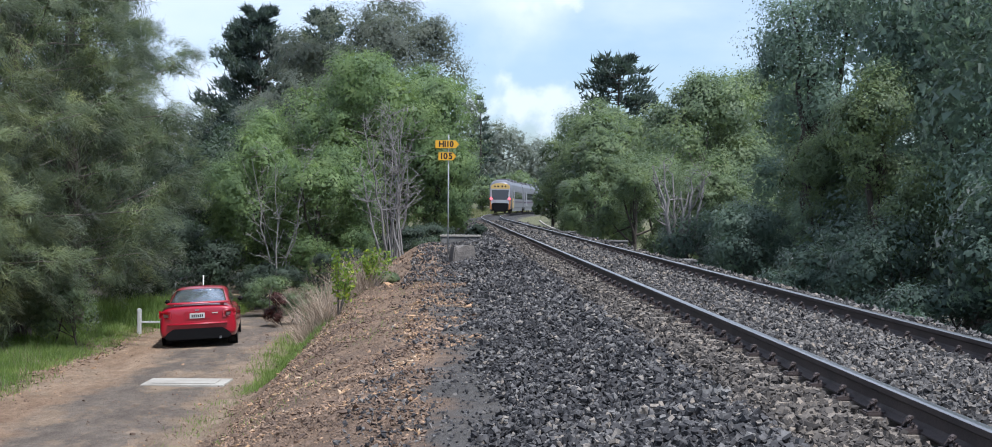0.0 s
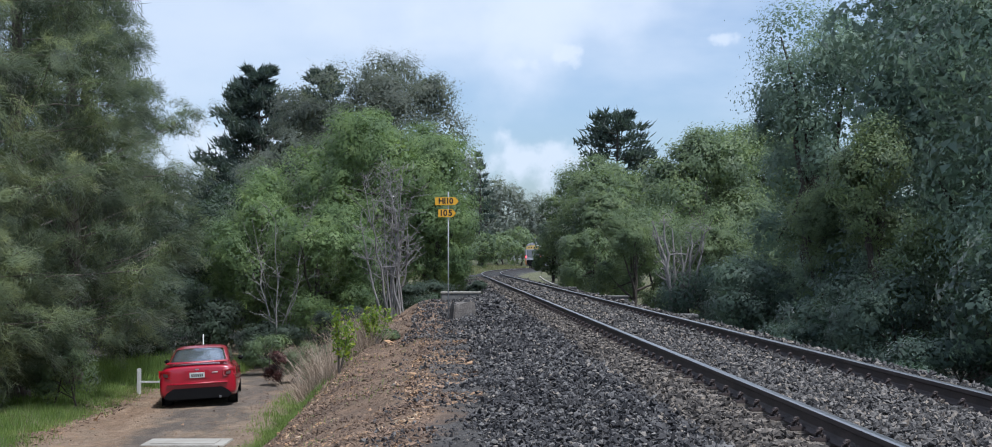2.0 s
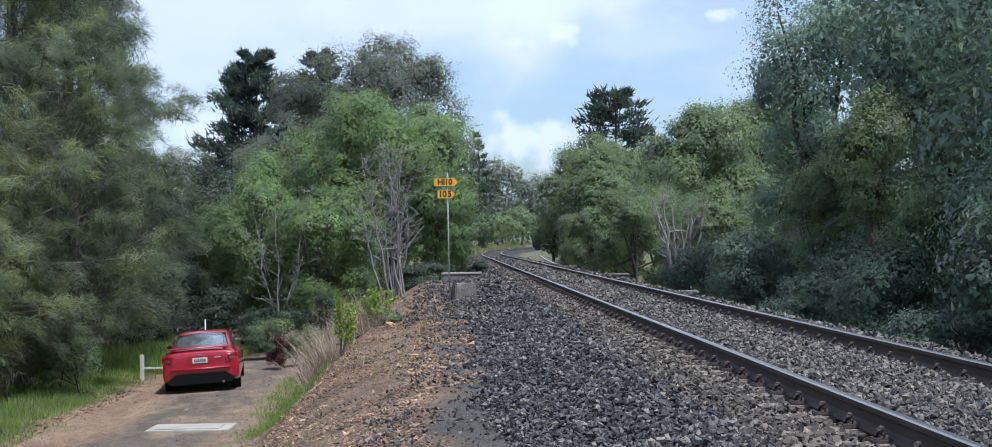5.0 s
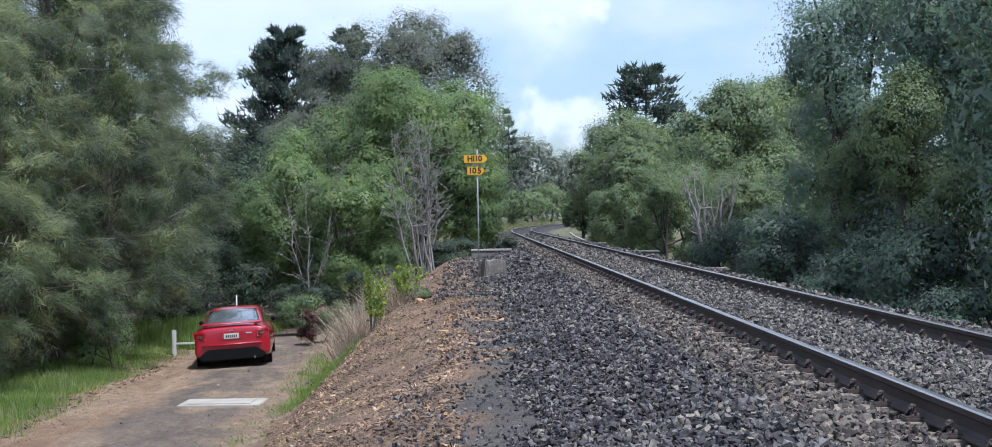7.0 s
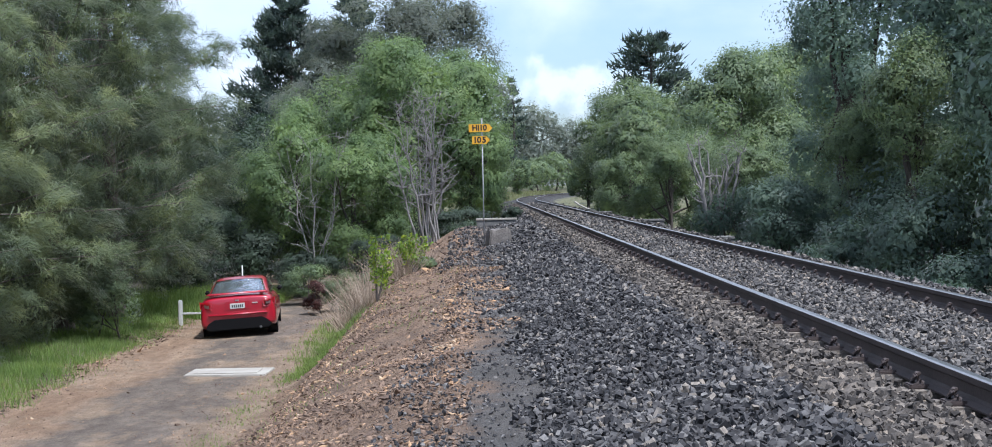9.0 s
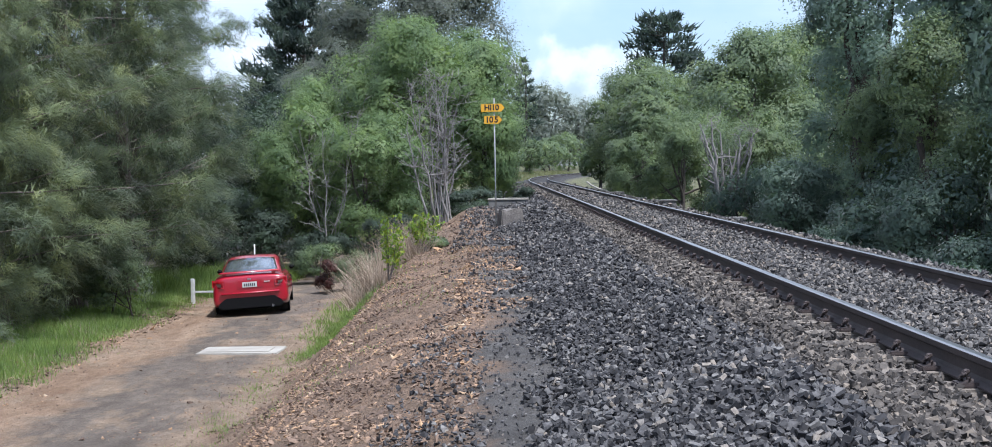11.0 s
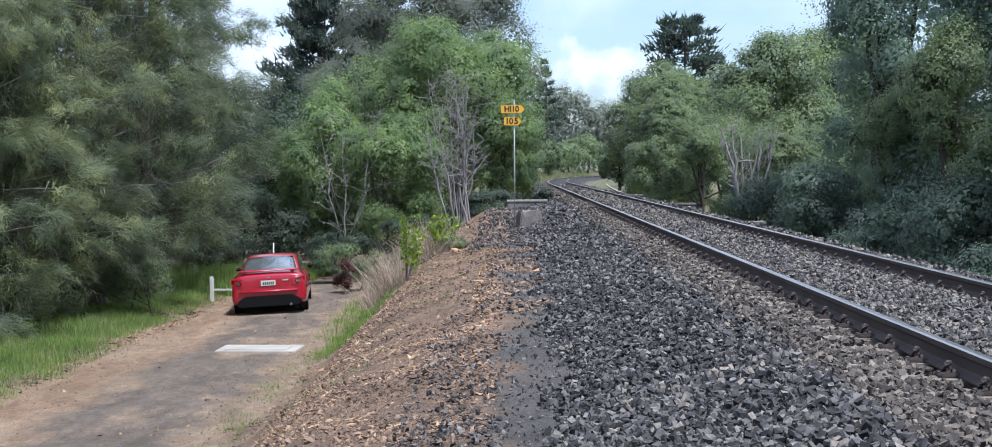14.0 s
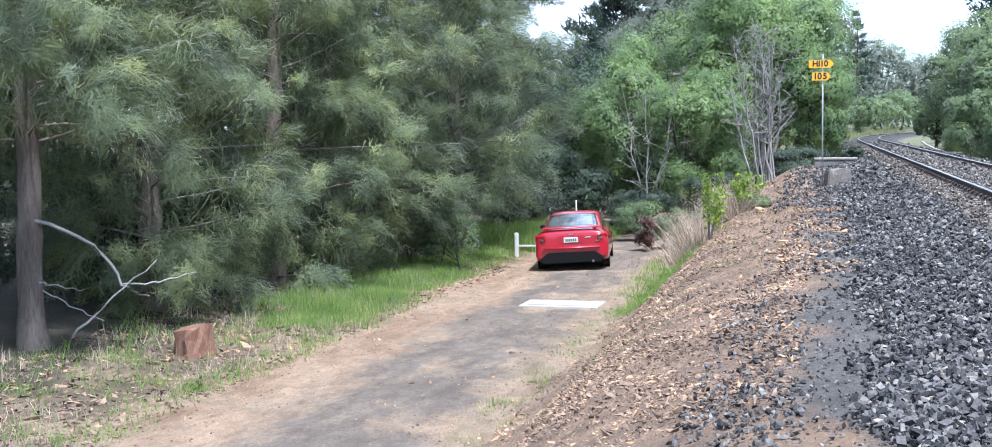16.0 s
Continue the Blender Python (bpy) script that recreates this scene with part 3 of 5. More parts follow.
def conifer(name, x, y, zt, r, label, seed, tiers=26, low=0.12, leafs=None, upward=0.35, leaf=0.34, per=150, tip=0.12):
    """A pine: straight trunk, rising boughs in rough whorls, and needle tufts along them."""
    rnd = np.random.default_rng(seed)
    base = float(ground_z(x, y))
    H = zt - base
    tr = thing(name, x, y, base, label, "tree")
    lines = [crooked((0, 0, -0.2), (0, 0, H * 0.98), 0.02 * H, 0.02, 0.01, 8, rnd)]
    C, W = [], []
    for i in range(tiers):
        t = (i + rnd.uniform(0, 0.6)) / tiers
        z = H * (low + (1 - low) * t)
        reach = r * (1 - t) ** 0.75 * rnd.uniform(0.75, 1.15) + r * tip
        for k in range(int(rnd.integers(3, 6))):
            a = rnd.uniform(0, 2 * math.pi)
            q = reach * rnd.uniform(0.65, 1.1)
            end = Vector((math.cos(a) * q, math.sin(a) * q, z + q * upward * rnd.uniform(0.5, 1.3)))
            bough = crooked((0, 0, z), end, 0.05, 0.012, 0.05, 4, rnd)
            lines.append(bough)
            s = rnd.uniform(0.2, 1.0, (per, 1)) ** 0.7
            pts = np.array((0, 0, z)) * (1 - s) + np.array(end) * s + rnd.normal(0, 0.22 * (0.5 + q * 0.22), (per, 3)) * np.array([1, 1, 0.7])
            C.append(pts)
            w = np.array([[math.cos(a) * 0.6, math.sin(a) * 0.6, 0.7]]) + rnd.normal(0, 0.55, (per, 3))
            W.append(w / np.linalg.norm(w, axis=1, keepdims=True))
    C, W = np.concatenate(C), np.concatenate(W)
    V, F = needle_tris(C, W, leaf * 1.5, leaf * 0.42, rnd)
    as_part("crown", mesh_np("crown", V, F, leafs or F_PINE), tr)
    V, F = tubes(lines[:1], 8)
    as_part("trunk", mesh_np("trunk", V, F, M_DARK_BARK, True), tr)
    V, F = tubes(lines[1:], 5)
    tagged(as_part("branchwork", mesh_np("branchwork", V, F, M_DARK_BARK, True), tr), kind="stuff")
    return tr


def sheoak_meshes(seed, H, R, low=0.06, boughs=88, plumes=7, per=185, needle=0.25, width=0.0105, stems=1, leafs=None, girth=0.021):
    """A she-oak: upright stems, rising boughs, and drooping plumes of long thin needles."""
    rnd = np.random.default_rng(seed)
    lines, C, W, S = [], [], [], []
    stem_pts = []
    for j in range(stems):
        foot = Vector((rnd.normal(0, 0.22) * (stems > 1), rnd.normal(0, 0.22) * (stems > 1), -0.2))
        st = crooked(foot, (rnd.normal(0, 0.3), rnd.normal(0, 0.3), H * 0.97), girth * H / stems ** 0.4, 0.03, 0.02, 9, rnd)
        lines.append(st)
        stem_pts.append(st)
    for i in range(boughs):
        # closer together below than in the open head
        t = low + (0.98 - low) * ((i + rnd.uniform(0, 1)) / boughs) ** 1.25
        st = stem_pts[i % stems]
        k = min(int(t * 9), 8)
        p = st[k][0].lerp(st[k + 1][0], t * 9 - k)
        a = 2.4 * i + rnd.normal(0, 0.5)
        env = R * (0.34 + 0.66 * math.sin(math.pi * min(1, t * 1.15) ** 0.7)) * (1 - max(0, t - 0.5) ** 1.5 * 1.7) * rnd.uniform(0.5, 1.12)
        end = p + Vector((math.cos(a) * env, math.sin(a) * env, env * rnd.uniform(0.0, 0.6)))
        bough = crooked(p, end, 0.03, 0.008, 0.08, 5, rnd)
        lines.append(bough)
        for k2 in range(plumes):
            # the plumes of a bough crowd round its outer end
            q = np.array(p.lerp(end, (0.5, 0.72, 0.8, 0.88, 0.94, 1.0, 1.0)[k2 % 7])) + rnd.normal(0, 0.2, 3)
            b = a + rnd.normal(0, 0.8)
            out = np.array([math.cos(b), math.sin(b), rnd.uniform(-0.3, 0.6)])
            reach, fall = rnd.uniform(0.35, 0.8), rnd.uniform(0.15, 0.75)
            f = rnd.uniform(0, 1, (per, 1)) ** 0.8
            C.append(q + reach * (out * f + np.array([0, 0, -fall]) * f * f) + rnd.normal(0, 0.085, (per, 3)))
            mid = np.array(p.lerp(end, 0.82)) - np.array([0, 0, 0.3])
            S.append((C[-1] - mid) / 0.8 + np.array([math.cos(a), math.sin(a), 0.3]) * 0.35 + rnd.normal(0, 0.2, (per, 3)))
            w = out + np.array([0, 0, -1.6 * fall]) * f + rnd.normal(0, 0.55, (per, 3))
            W.append(w / np.linalg.norm(w, axis=1, keepdims=True))
    broad = []
    for ln in lines[stems:]:
        p, end = Vector(ln[0][0]), Vector(ln[-1][0])
        mid = np.array(p.lerp(end, 0.82)) - np.array([0, 0, 0.15])
        dd = unit(rnd, 130)
        broad.append((mid + dd * np.array([0.42, 0.42, 0.36]) * rnd.uniform(0.3, 1.0, (130, 1)), dd + np.array((end - p).normalized()) * 0.4))
    C, W = np.concatenate(C), np.concatenate(W)
    V, F = needle_tris(C, W, needle, width, rnd)
    B, BN = np.concatenate([b[0] for b in broad]), np.concatenate([b[1] for b in broad])
    V3, F3 = needle_tris(B, unit(rnd, len(B), -0.9), 0.26, 0.03, rnd)
    # older, thicker sprays near the stems, which close the crown
    m = 11000
    t = rnd.uniform(max(low, 0.04), 0.92, (m, 1))
    a = rnd.uniform(0, 2 * math.pi, (m, 1))
    q = R * 0.62 * np.sqrt(rnd.uniform(0, 1, (m, 1))) * (1 - np.clip(t - 0.6, 0, 1))
    inner = np.concatenate([np.cos(a) * q, np.sin(a) * q, t * H], 1)
    V2, F2 = needle_tris(inner, unit(rnd, m, -1.4), 0.36, 0.022, rnd)
    V2, F2 = join([(V2, F2), (V3, F3)])
    soft = np.repeat(np.concatenate(S + [inner * np.array([1, 1, 0.0]) + np.array([0, 0, -0.3]), BN]), 3, 0)
    V, F = np.concatenate([V, V2]), np.concatenate([F, F2 + len(V)])
    crown = mesh_np("crown", V, F, leafs or F_CASUARINA, False, soft)
    V, F = tubes(lines[stems:], 5)
    twigs = mesh_np("branchwork", V, F, M_BARK, True)
    trunks = []
    for ln in lines[:stems]:
        fine = []
        for i in range(len(ln) - 1):
            for k in range(6):
                t = k / 6
                p = ln[i][0].lerp(ln[i + 1][0], t)
                r = ln[i][1] * (1 - t) + ln[i + 1][1] * t
                r *= 1 + 0.3 * math.exp(-max(p.z, 0) / 0.25) + 0.07 * math.sin(p.z * 3.1 + seed) + 0.05 * math.sin(p.z * 7.7)
                fine.append((p, r))
        V, F = tubes([fine], 16)
        for j in range(len(V)):
            n = noise.noise(Vector((V[j][0] * 9, V[j][1] * 9, V[j][2] * 1.1)) + Vector((seed, 0, 0)))
            c = fine[j // 16][0]
            out = Vector(V[j]) - c
            V[j] = tuple(c + out * (1 + 0.22 * n))
        trunks.append(mesh_np("trunk", V, F, M_TRUNK, True))
    return crown, trunks, twigs


# ------------------------------------------------------------------ railway
def rail_outline():
    """Half of a flat-bottom rail, from its foot to its head, metres from the rail top."""
    half = [(0.068, -0.155), (0.068, -0.146), (0.022, -0.130), (0.009, -0.112), (0.009, -0.052), (0.033, -0.038), (0.035, -0.006)]
    return half + [(-x, z) for x, z in reversed(half)]


def sweep(profile, s_list, u, z=0.0):
    rings = []
    for s in s_list:
        ring = []
        for x, dz in profile:
            p, _ = on_track(s, u + x, z + dz)
            ring.append(tuple(p))
        rings.append(ring)
    return loft(rings)


def build_track():
    tr = thing("railway_track", 0, 0, 0, "single railway line, rusty rails on concrete sleepers in grey ballast", "railway track")
    stations = [-40, 0, 20, 40, 60, 80, 94] + list(range(100, 261, 6)) + list(range(275, 761, 15))
    top = [(-0.02, 0.0015), (0.02, 0.0015), (0.034, -0.006), (-0.034, -0.006)]
    for u in (-HALF_GAUGE, HALF_GAUGE):
        r = part("rail", sweep(rail_outline(), stations, u), M_RAIL, tr, "rusty brown steel rail")
        part("rail_head", sweep(top, stations, u, 0.001), M_RAIL_TOP, r, "polished bright running surface")
    # one sleeper, one fastening, shared by all
    bm = box(2.65, 0.23, 0.16, (0, 0, 0), 0.015, None, 0.94)
    first = part("sleeper", bm, M_SLEEPER, tr, "pale concrete sleeper")
    me = first.data
    cb = bmesh.new()
    base = box(0.12, 0.12, 0.03, (0, 0, -0.004), 0.008)
    tmp = bpy.data.meshes.new("tmp")
    base.to_mesh(tmp)
    base.free()
    cb.from_mesh(tmp)
    # the bent spring clip
    loop = [(Vector((0.02 * math.sin(2 * a), 0.042 * math.sin(a), 0.036 + 0.03 * math.cos(a))), 0.015) for a in np.linspace(-2.6, 2.6, 11)]
    V, F = tubes([loop], 6)
    vs = [cb.verts.new(v) for v in V]
    for f in F:
        cb.faces.new([vs[i] for i in f])
    bmesh.ops.recalc_face_normals(cb, faces=cb.faces)
    cm = bpy.data.meshes.new("rail_clip")
    cb.to_mesh(cm)
    cb.free()
    cm.materials.append(M_RAIL)
    n = 0
    s = -9.0
    rnd = np.random.default_rng(4)
    while s < 75:
        p, a = on_track(s + rnd.normal(0, 0.015), 0, -0.238)
        m = Matrix.Translation(p) @ pose(0, 0, 0, 0, 0, -math.degrees(a) + rnd.normal(0, 0.4))
        ob = first if n == 0 else as_part("sleeper", me, tr)
        ob.matrix_local = m
        if 2 < s < 46:
            for k, u in enumerate((-HALF_GAUGE - 0.105, HALF_GAUGE - 0.105, -HALF_GAUGE + 0.105)):
                ob = as_part("rail_clip", cm, tr)
                ob.matrix_local = Matrix.Translation(on_track(s, u, -0.142)[0]) @ pose(0, 0, 0, 0, 0, 180 if k == 2 else 0)
        s += 0.585
        n += 1


build_track()


def chunks(n, rnd, jitter=0.2):
    """Shapes of broken stone: boxes pulled out of true, some wedge-like."""
    b = np.array([(x, y, z) for x in (-1, 1) for y in (-1, 1) for z in (-1, 1)], float) * 0.5
    out = b[None] + rnd.normal(0, jitter, (n, 8, 3)) * 0.6
    for i in range(n):
        k = rnd.integers(0, 8)
        out[i, k] *= 0.55
        out[i, 7 - k] *= rnd.uniform(0.6, 1.0)
    return out


CHUNK_FACES = np.array([(0, 1, 3), (0, 3, 2), (4, 6, 7), (4, 7, 5), (0, 4, 5), (0, 5, 1), (2, 3, 7), (2, 7, 6), (0, 2, 6), (0, 6, 4), (1, 5, 7), (1, 7, 3)])
EIGHT_FACES = np.array([(0, 2, 4), (2, 1, 4), (1, 3, 4), (3, 0, 4), (2, 0, 5), (1, 2, 5), (3, 1, 5), (0, 3, 5)])


def octahedra(n, rnd, jitter=0.2):
    """Sharp eight-sided splinters."""
    b = np.array([(1, 0, 0), (-1, 0, 0), (0, 1, 0), (0, -1, 0), (0, 0, 1), (0, 0, -1)], float) * 0.62
    return b[None] + rnd.normal(0, jitter, (n, 6, 3))


def turns(n, rnd, flat=0.0):
    q = rnd.normal(0, 1, (n, 4))
    if flat:
        q[:, 1:3] *= 1 - flat
    q /= np.linalg.norm(q, axis=1, keepdims=True)
    w, x, y, z = q.T
    return np.stack([1 - 2 * (y * y + z * z), 2 * (x * y - z * w), 2 * (x * z + y * w), 2 * (x * y + z * w), 1 - 2 * (x * x + z * z), 2 * (y * z - x * w),
                     2 * (x * z - y * w), 2 * (y * z + x * w), 1 - 2 * (x * x + y * y)], -1).reshape(-1, 3, 3)


def scattered(places, size, rnd, squash=(1, 0.8, 0.62), flat=0.0, jitter=0.12, shapes=64, fine=False):
    n = len(places)
    base = (chunks if fine else octahedra)(shapes, rnd, jitter) * np.array(squash)
    faces, k = (CHUNK_FACES, 8) if fine else (EIGHT_FACES, 6)
    step = k
    k = rnd.integers(0, shapes, n)
    V = np.einsum("nij,nkj->nki", turns(n, rnd, flat), base[k]) * size[:, None, None] + places[:, None]
    F = faces[None] + (np.arange(n) * step)[:, None, None]
    return V.reshape(-1, 3), F.reshape(-1, 3)


def stone_field(u0, u1, s0, s1, density, size, rnd, lift=0.0, spread=0.35):
    n = int((u1 - u0) * (s1 - s0) * density)
    u, s = rnd.uniform(u0, u1, n), rnd.uniform(s0, s1, n)
    # no stone over the rails
    clear = np.minimum(np.abs(u - HALF_GAUGE), np.abs(u + HALF_GAUGE)) > 0.10 + size * 0.35
    u, s = u[clear], s[clear]
    x = np.where(s <= BEND_Y, TRACK_X + u, 0)
    y = s.copy()
    bent = s > BEND_Y
    a = (s - BEND_Y) / BEND_R
    x[bent] = TRACK_X + BEND_R - (BEND_R - u[bent]) * np.cos(a[bent])
    y[bent] = BEND_Y + (BEND_R - u[bent]) * np.sin(a[bent])
    sz = size * np.clip(np.exp(rnd.normal(0, spread, len(u))), 0.5, 1.7)
    z = ground_z(x, y) + lift + rnd.uniform(-0.3, 0.75, len(u)) * sz
    return np.stack([x, y, z], -1), sz


def build_ballast():
    rnd = np.random.default_rng(21)
    out, pale, tan = [], [], []

    def lay(into, u0, u1, s0, s1, dens, size, lift, deep=0.3, fine=False, ragged=False):
        p, sz = stone_field(u0, u1, s0, s1, dens, size, rnd, lift)
        if ragged:
            keep = (p[:, 1] > BEND_Y) | (p[:, 0] - TRACK_X > -3.06 + 0.10 * np.sin(p[:, 1] * 1.3) + 0.08 * np.sin(p[:, 1] * 3.1 + 1) + rnd.normal(0, 0.05, len(p)))
            p, sz = p[keep], sz[keep]
        into.append(scattered(p, sz, rnd, (1, 0.78, 0.5), deep, fine=fine))

    for s0, s1, dens, size in ((-8, 5.4, 150, 0.06), (5.4, 8.5, 2700, 0.034), (8.5, 13, 1700, 0.038), (13, 20, 900, 0.042), (20, 34, 380, 0.053), (34, 56, 95, 0.082), (56, 100, 22, 0.10)):
        near = 5 < s0 < 8
        # the dark shoulder heap towards the cess, in two layers
        lay(out, -3.25, -1.55, s0, s1, dens * 0.75, size * 1.05, 0.0, 0.3, near, True)
        lay(out, -2.9, -1.6, s0, s1, dens * 0.5, size, 0.03, 0.45, near)
        lay(tan, -1.65, -0.98, s0, s1, dens * 0.9, size * 0.9, 0.02, 0.5, near)
        lay(pale, -0.75, 0.75, s0, s1, dens * (0.4 if near else 1.15), size * 0.85, 0.045, 0.5, near)
        lay(pale, 0.9, 2.5, s0, s1, dens * (0.1 if near else 0.35), size * 1.1, 0.03)
        # strays on the cess and the top of the bank
        lay(out, -4.3, -3.5, s0, s1, dens * (0.18 if s1 < 9 else 0.09 if s1 < 14 else 0.03), size * 0.85, 0.0)
        lay(out, -3.5, -3.0, s0, s1, dens * 0.09, size * 0.7, 0.0)
    p, sz = stone_field(-4.4, -3.0, 27, 42, 110, 0.05, rnd, 0.0)
    out.append(scattered(p, sz, rnd))
    p, sz = stone_field(-3.9, -3.0, 15, 27, 50, 0.042, rnd, 0.0)
    out.append(scattered(p, sz, rnd))
    tagged(new("ballast", mesh_np("ballast", *join(out), M_BALLAST)), "dark grey crushed stone heaped beside the rails", "ballast", kind="stuff")
    tagged(new("ballast", mesh_np("ballast", *join(tan), M_BALLAST_TAN)), "rust-stained brown crushed stone over the sleeper ends", "ballast", kind="stuff")
    tagged(new("ballast", mesh_np("ballast", *join(pale), M_BALLAST_CLEAN)), "grey crushed stone between and beside the rails", "ballast", kind="stuff")


build_ballast()


def build_chips():
    """Bark, twigs and broken stone strewn down the bank, and litter on the verge."""
    rnd = np.random.default_rng(5)
    out = []
    x, y = rnd.uniform(-0.6, 0.4, 5200), rnd.uniform(15, 29, 5200)
    keep = np.sin(x * 3.0 + y * 0.9) + np.cos(y * 1.7) > -0.2
    x, y = x[keep], y[keep]
    sz = 0.036 * np.exp(rnd.normal(0, 0.4, len(x)))
    out.append(scattered(np.stack([x, y, ground_z(x, y) + sz * 0.15], -1), sz, rnd, (1.25, 0.5, 0.28), 0.75, 0.16))
    for y0, y1, n, size in ((8, 16, 19000, 0.029), (16, 32, 17000, 0.035), (32, 42, 1200, 0.075)):
        x, y = -0.15 - 3.7 * rnd.uniform(0, 1, n) ** 0.9, rnd.uniform(y0, y1, n)
        keep = rnd.uniform(0, 1, n) < 0.45 + 0.55 * (np.sin(x * 2.1 + y * 0.6) * np.cos(y * 0.9) > -0.2)
        x, y = x[keep], y[keep]
        sz = size * np.exp(rnd.normal(0, 0.4, len(x)))
        out.append(scattered(np.stack([x, y, ground_z(x, y) + sz * 0.1], -1), sz, rnd, (1.25, 0.5, 0.28), 0.75, 0.16))
    tagged(new("bank_debris", mesh_np("bank_debris", *join(out), M_CHIPS)), "brown bark, clods and broken stone on the bank", "debris", kind="stuff")
    n = 7500
    x, y = rnd.uniform(-12.5, -8.2, n), rnd.uniform(13, 34, n)
    sz = 0.06 * np.exp(rnd.normal(0, 0.4, n))
    V, F = scattered(np.stack([x, y, ground_z(x, y) + 0.01], -1), sz, rnd, (1.4, 0.5, 0.12), 0.8, 0.16)
    tagged(new("leaf_litter", mesh_np("leaf_litter", V, F, M_CHIPS)), "dry bark and leaf litter on the verge", "litter", kind="stuff")
    n = 11000
    x, y = rnd.uniform(-8.8, -3.8, n), rnd.uniform(13, 40, n)
    edge = np.abs((x + 6.3) / 2.5) > rnd.uniform(0, 1, n) * 1.1
    x, y = x[edge], y[edge]
    n = len(x)
    sz = 0.022 * np.exp(rnd.normal(0, 0.5, n))
    V, F = scattered(np.stack([x, y, ground_z(x, y)], -1), sz, rnd)
    tagged(new("road_gravel", mesh_np("road_gravel", V, F, M_CHIPS)), "loose brown gravel on the worn track", "gravel", kind="stuff")


build_chips()


def worn_block(name, x, y, z, sx, sy, sz, material, label, category, rz=0.0, seed=0, kind="", rough=0.03, bevel=0.03, taper=1.0):
    """A concrete block with chipped, rounded edges."""
    ob = thing(name, x, y, z, label, category, kind=kind, rz=rz)
    bm = box(sx, sy, sz, (0, 0, sz / 2), 0, None, taper)
    bmesh.ops.subdivide_edges(bm, edges=bm.edges[:], cuts=3, use_grid_fill=True)
    for v in bm.verts:
        n = noise.noise_vector(v.co * 2.3 + Vector((seed, 0, 0)))
        v.co += n * rough
    bmesh.ops.bevel(bm, geom=[e for e in bm.edges if len(e.link_faces) == 2 and e.calc_face_angle() > 0.7], offset=bevel, segments=2, affect="EDGES")
    part("block", bm, material, ob)
    return ob


def build_bridge():
    """Low concrete end walls of a bridge on both sides of the line."""
    for x0, x1, y, top, depth in ((-0.26, 1.02, 42.0, 0.09, 0.8), (4.95, 6.1, 44.0, -0.10, 0.8), (5.0, 5.9, 60.0, -0.12, 0.7), (5.15, 5.75, 30.0, -0.16, 0.5)):
        w = thing("bridge_end_wall", (x0 + x1) / 2, y, top - depth, "weathered grey concrete end wall with a pale coping beside the line", "wall", "bridge walls")
        part("wall_face", box(x1 - x0, 0.45, depth - 0.09, (0, 0, (depth - 0.09) / 2), 0.02), M_CONCRETE, w)
        part("coping", box(x1 - x0 + 0.04, 0.5, 0.06, (0, 0, depth - 0.06), 0.012), M_PALE_CONCRETE if x0 < 0 else M_CONCRETE, w, "worn concrete coping")


build_bridge()


def build_old_rail():
    t = thing("old_rail", 5.3, 64.0, float(ground_z(5.3, 64.0)), "bent pale length of old rail beside the line", "rail", rz=8)
    line = [(Vector((0.0, -3.2, 0.10)), 0.05), (Vector((0.0, -1.0, 0.12)), 0.05), (Vector((-0.05, 0.6, 0.2)), 0.05), (Vector((-0.25, 1.6, 0.38)), 0.05), (Vector((-0.4, 2.0, 0.55)), 0.05)]
    as_part("bar", mesh_np("bar", *tubes([line], 6), M_PALE_CONCRETE, True), t)


build_old_rail()


def lettering(txt, size, material, parent, x, y, z):
    """Black letters, each a part of its own."""
    wide = [0.34 if ch == "1" else 0.62 for ch in txt]
    at = x - size * sum(wide) / 2
    for ch, w in zip(txt, wide):
        cu = bpy.data.curves.new("letter", "FONT")
        cu.body, cu.size, cu.align_x, cu.align_y, cu.extrude, cu.offset = ch, size, "CENTER", "CENTER", 0.002, 0.007
        tmp = bpy.data.objects.new("letter", cu)
        me = bpy.data.meshes.new_from_object(tmp)
        bpy.data.objects.remove(tmp)
        me.materials.append(material)
        as_part("letter", me, parent, "black stencilled letter", pose(at + size * w / 2, y, z, 90, 0, 0))
        at += size * w


def build_sign():
    x, y = -0.02, 33.4
    s = thing("speed_sign", x, y, -0.655, "two yellow arrow-shaped speed boards on a thin galvanised post", "sign")
    part("post", loft([disc_ring(0.016, -0.3, 10), disc_ring(0.016, 3.5, 10)]), M_STEEL, s, "thin galvanised steel post", True)
    for (x0, x1, zc, h, txt, fs) in ((-0.34, 0.27, 3.25, 0.20, "H110", 0.20), (-0.26, 0.20, 2.94, 0.20, "105", 0.21)):
        out = [(x0, zc - h / 2), (x1 - 0.09, zc - h / 2), (x1, zc), (x1 - 0.09, zc + h / 2), (x0, zc + h / 2)]
        b = part("board", prism(out, -0.045, -0.035), M_SIGN, s, "yellow arrow-shaped board")
        lettering(txt, fs, M_BLACK, b, (x0 + x1) / 2 - 0.02, -0.047, zc)
        part("bracket", box(0.10, 0.05, 0.03, (0, -0.012, zc), 0.004), M_STEEL, s)


build_sign()
worn_block("concrete_block", 0.36, 32.9, float(ground_z(0.36, 32.9)) - 0.08, 0.64, 0.5, 0.47, M_ROCK, "rough broken concrete block beside the sign post", "block", 12, 3, rough=0.05, taper=0.82)


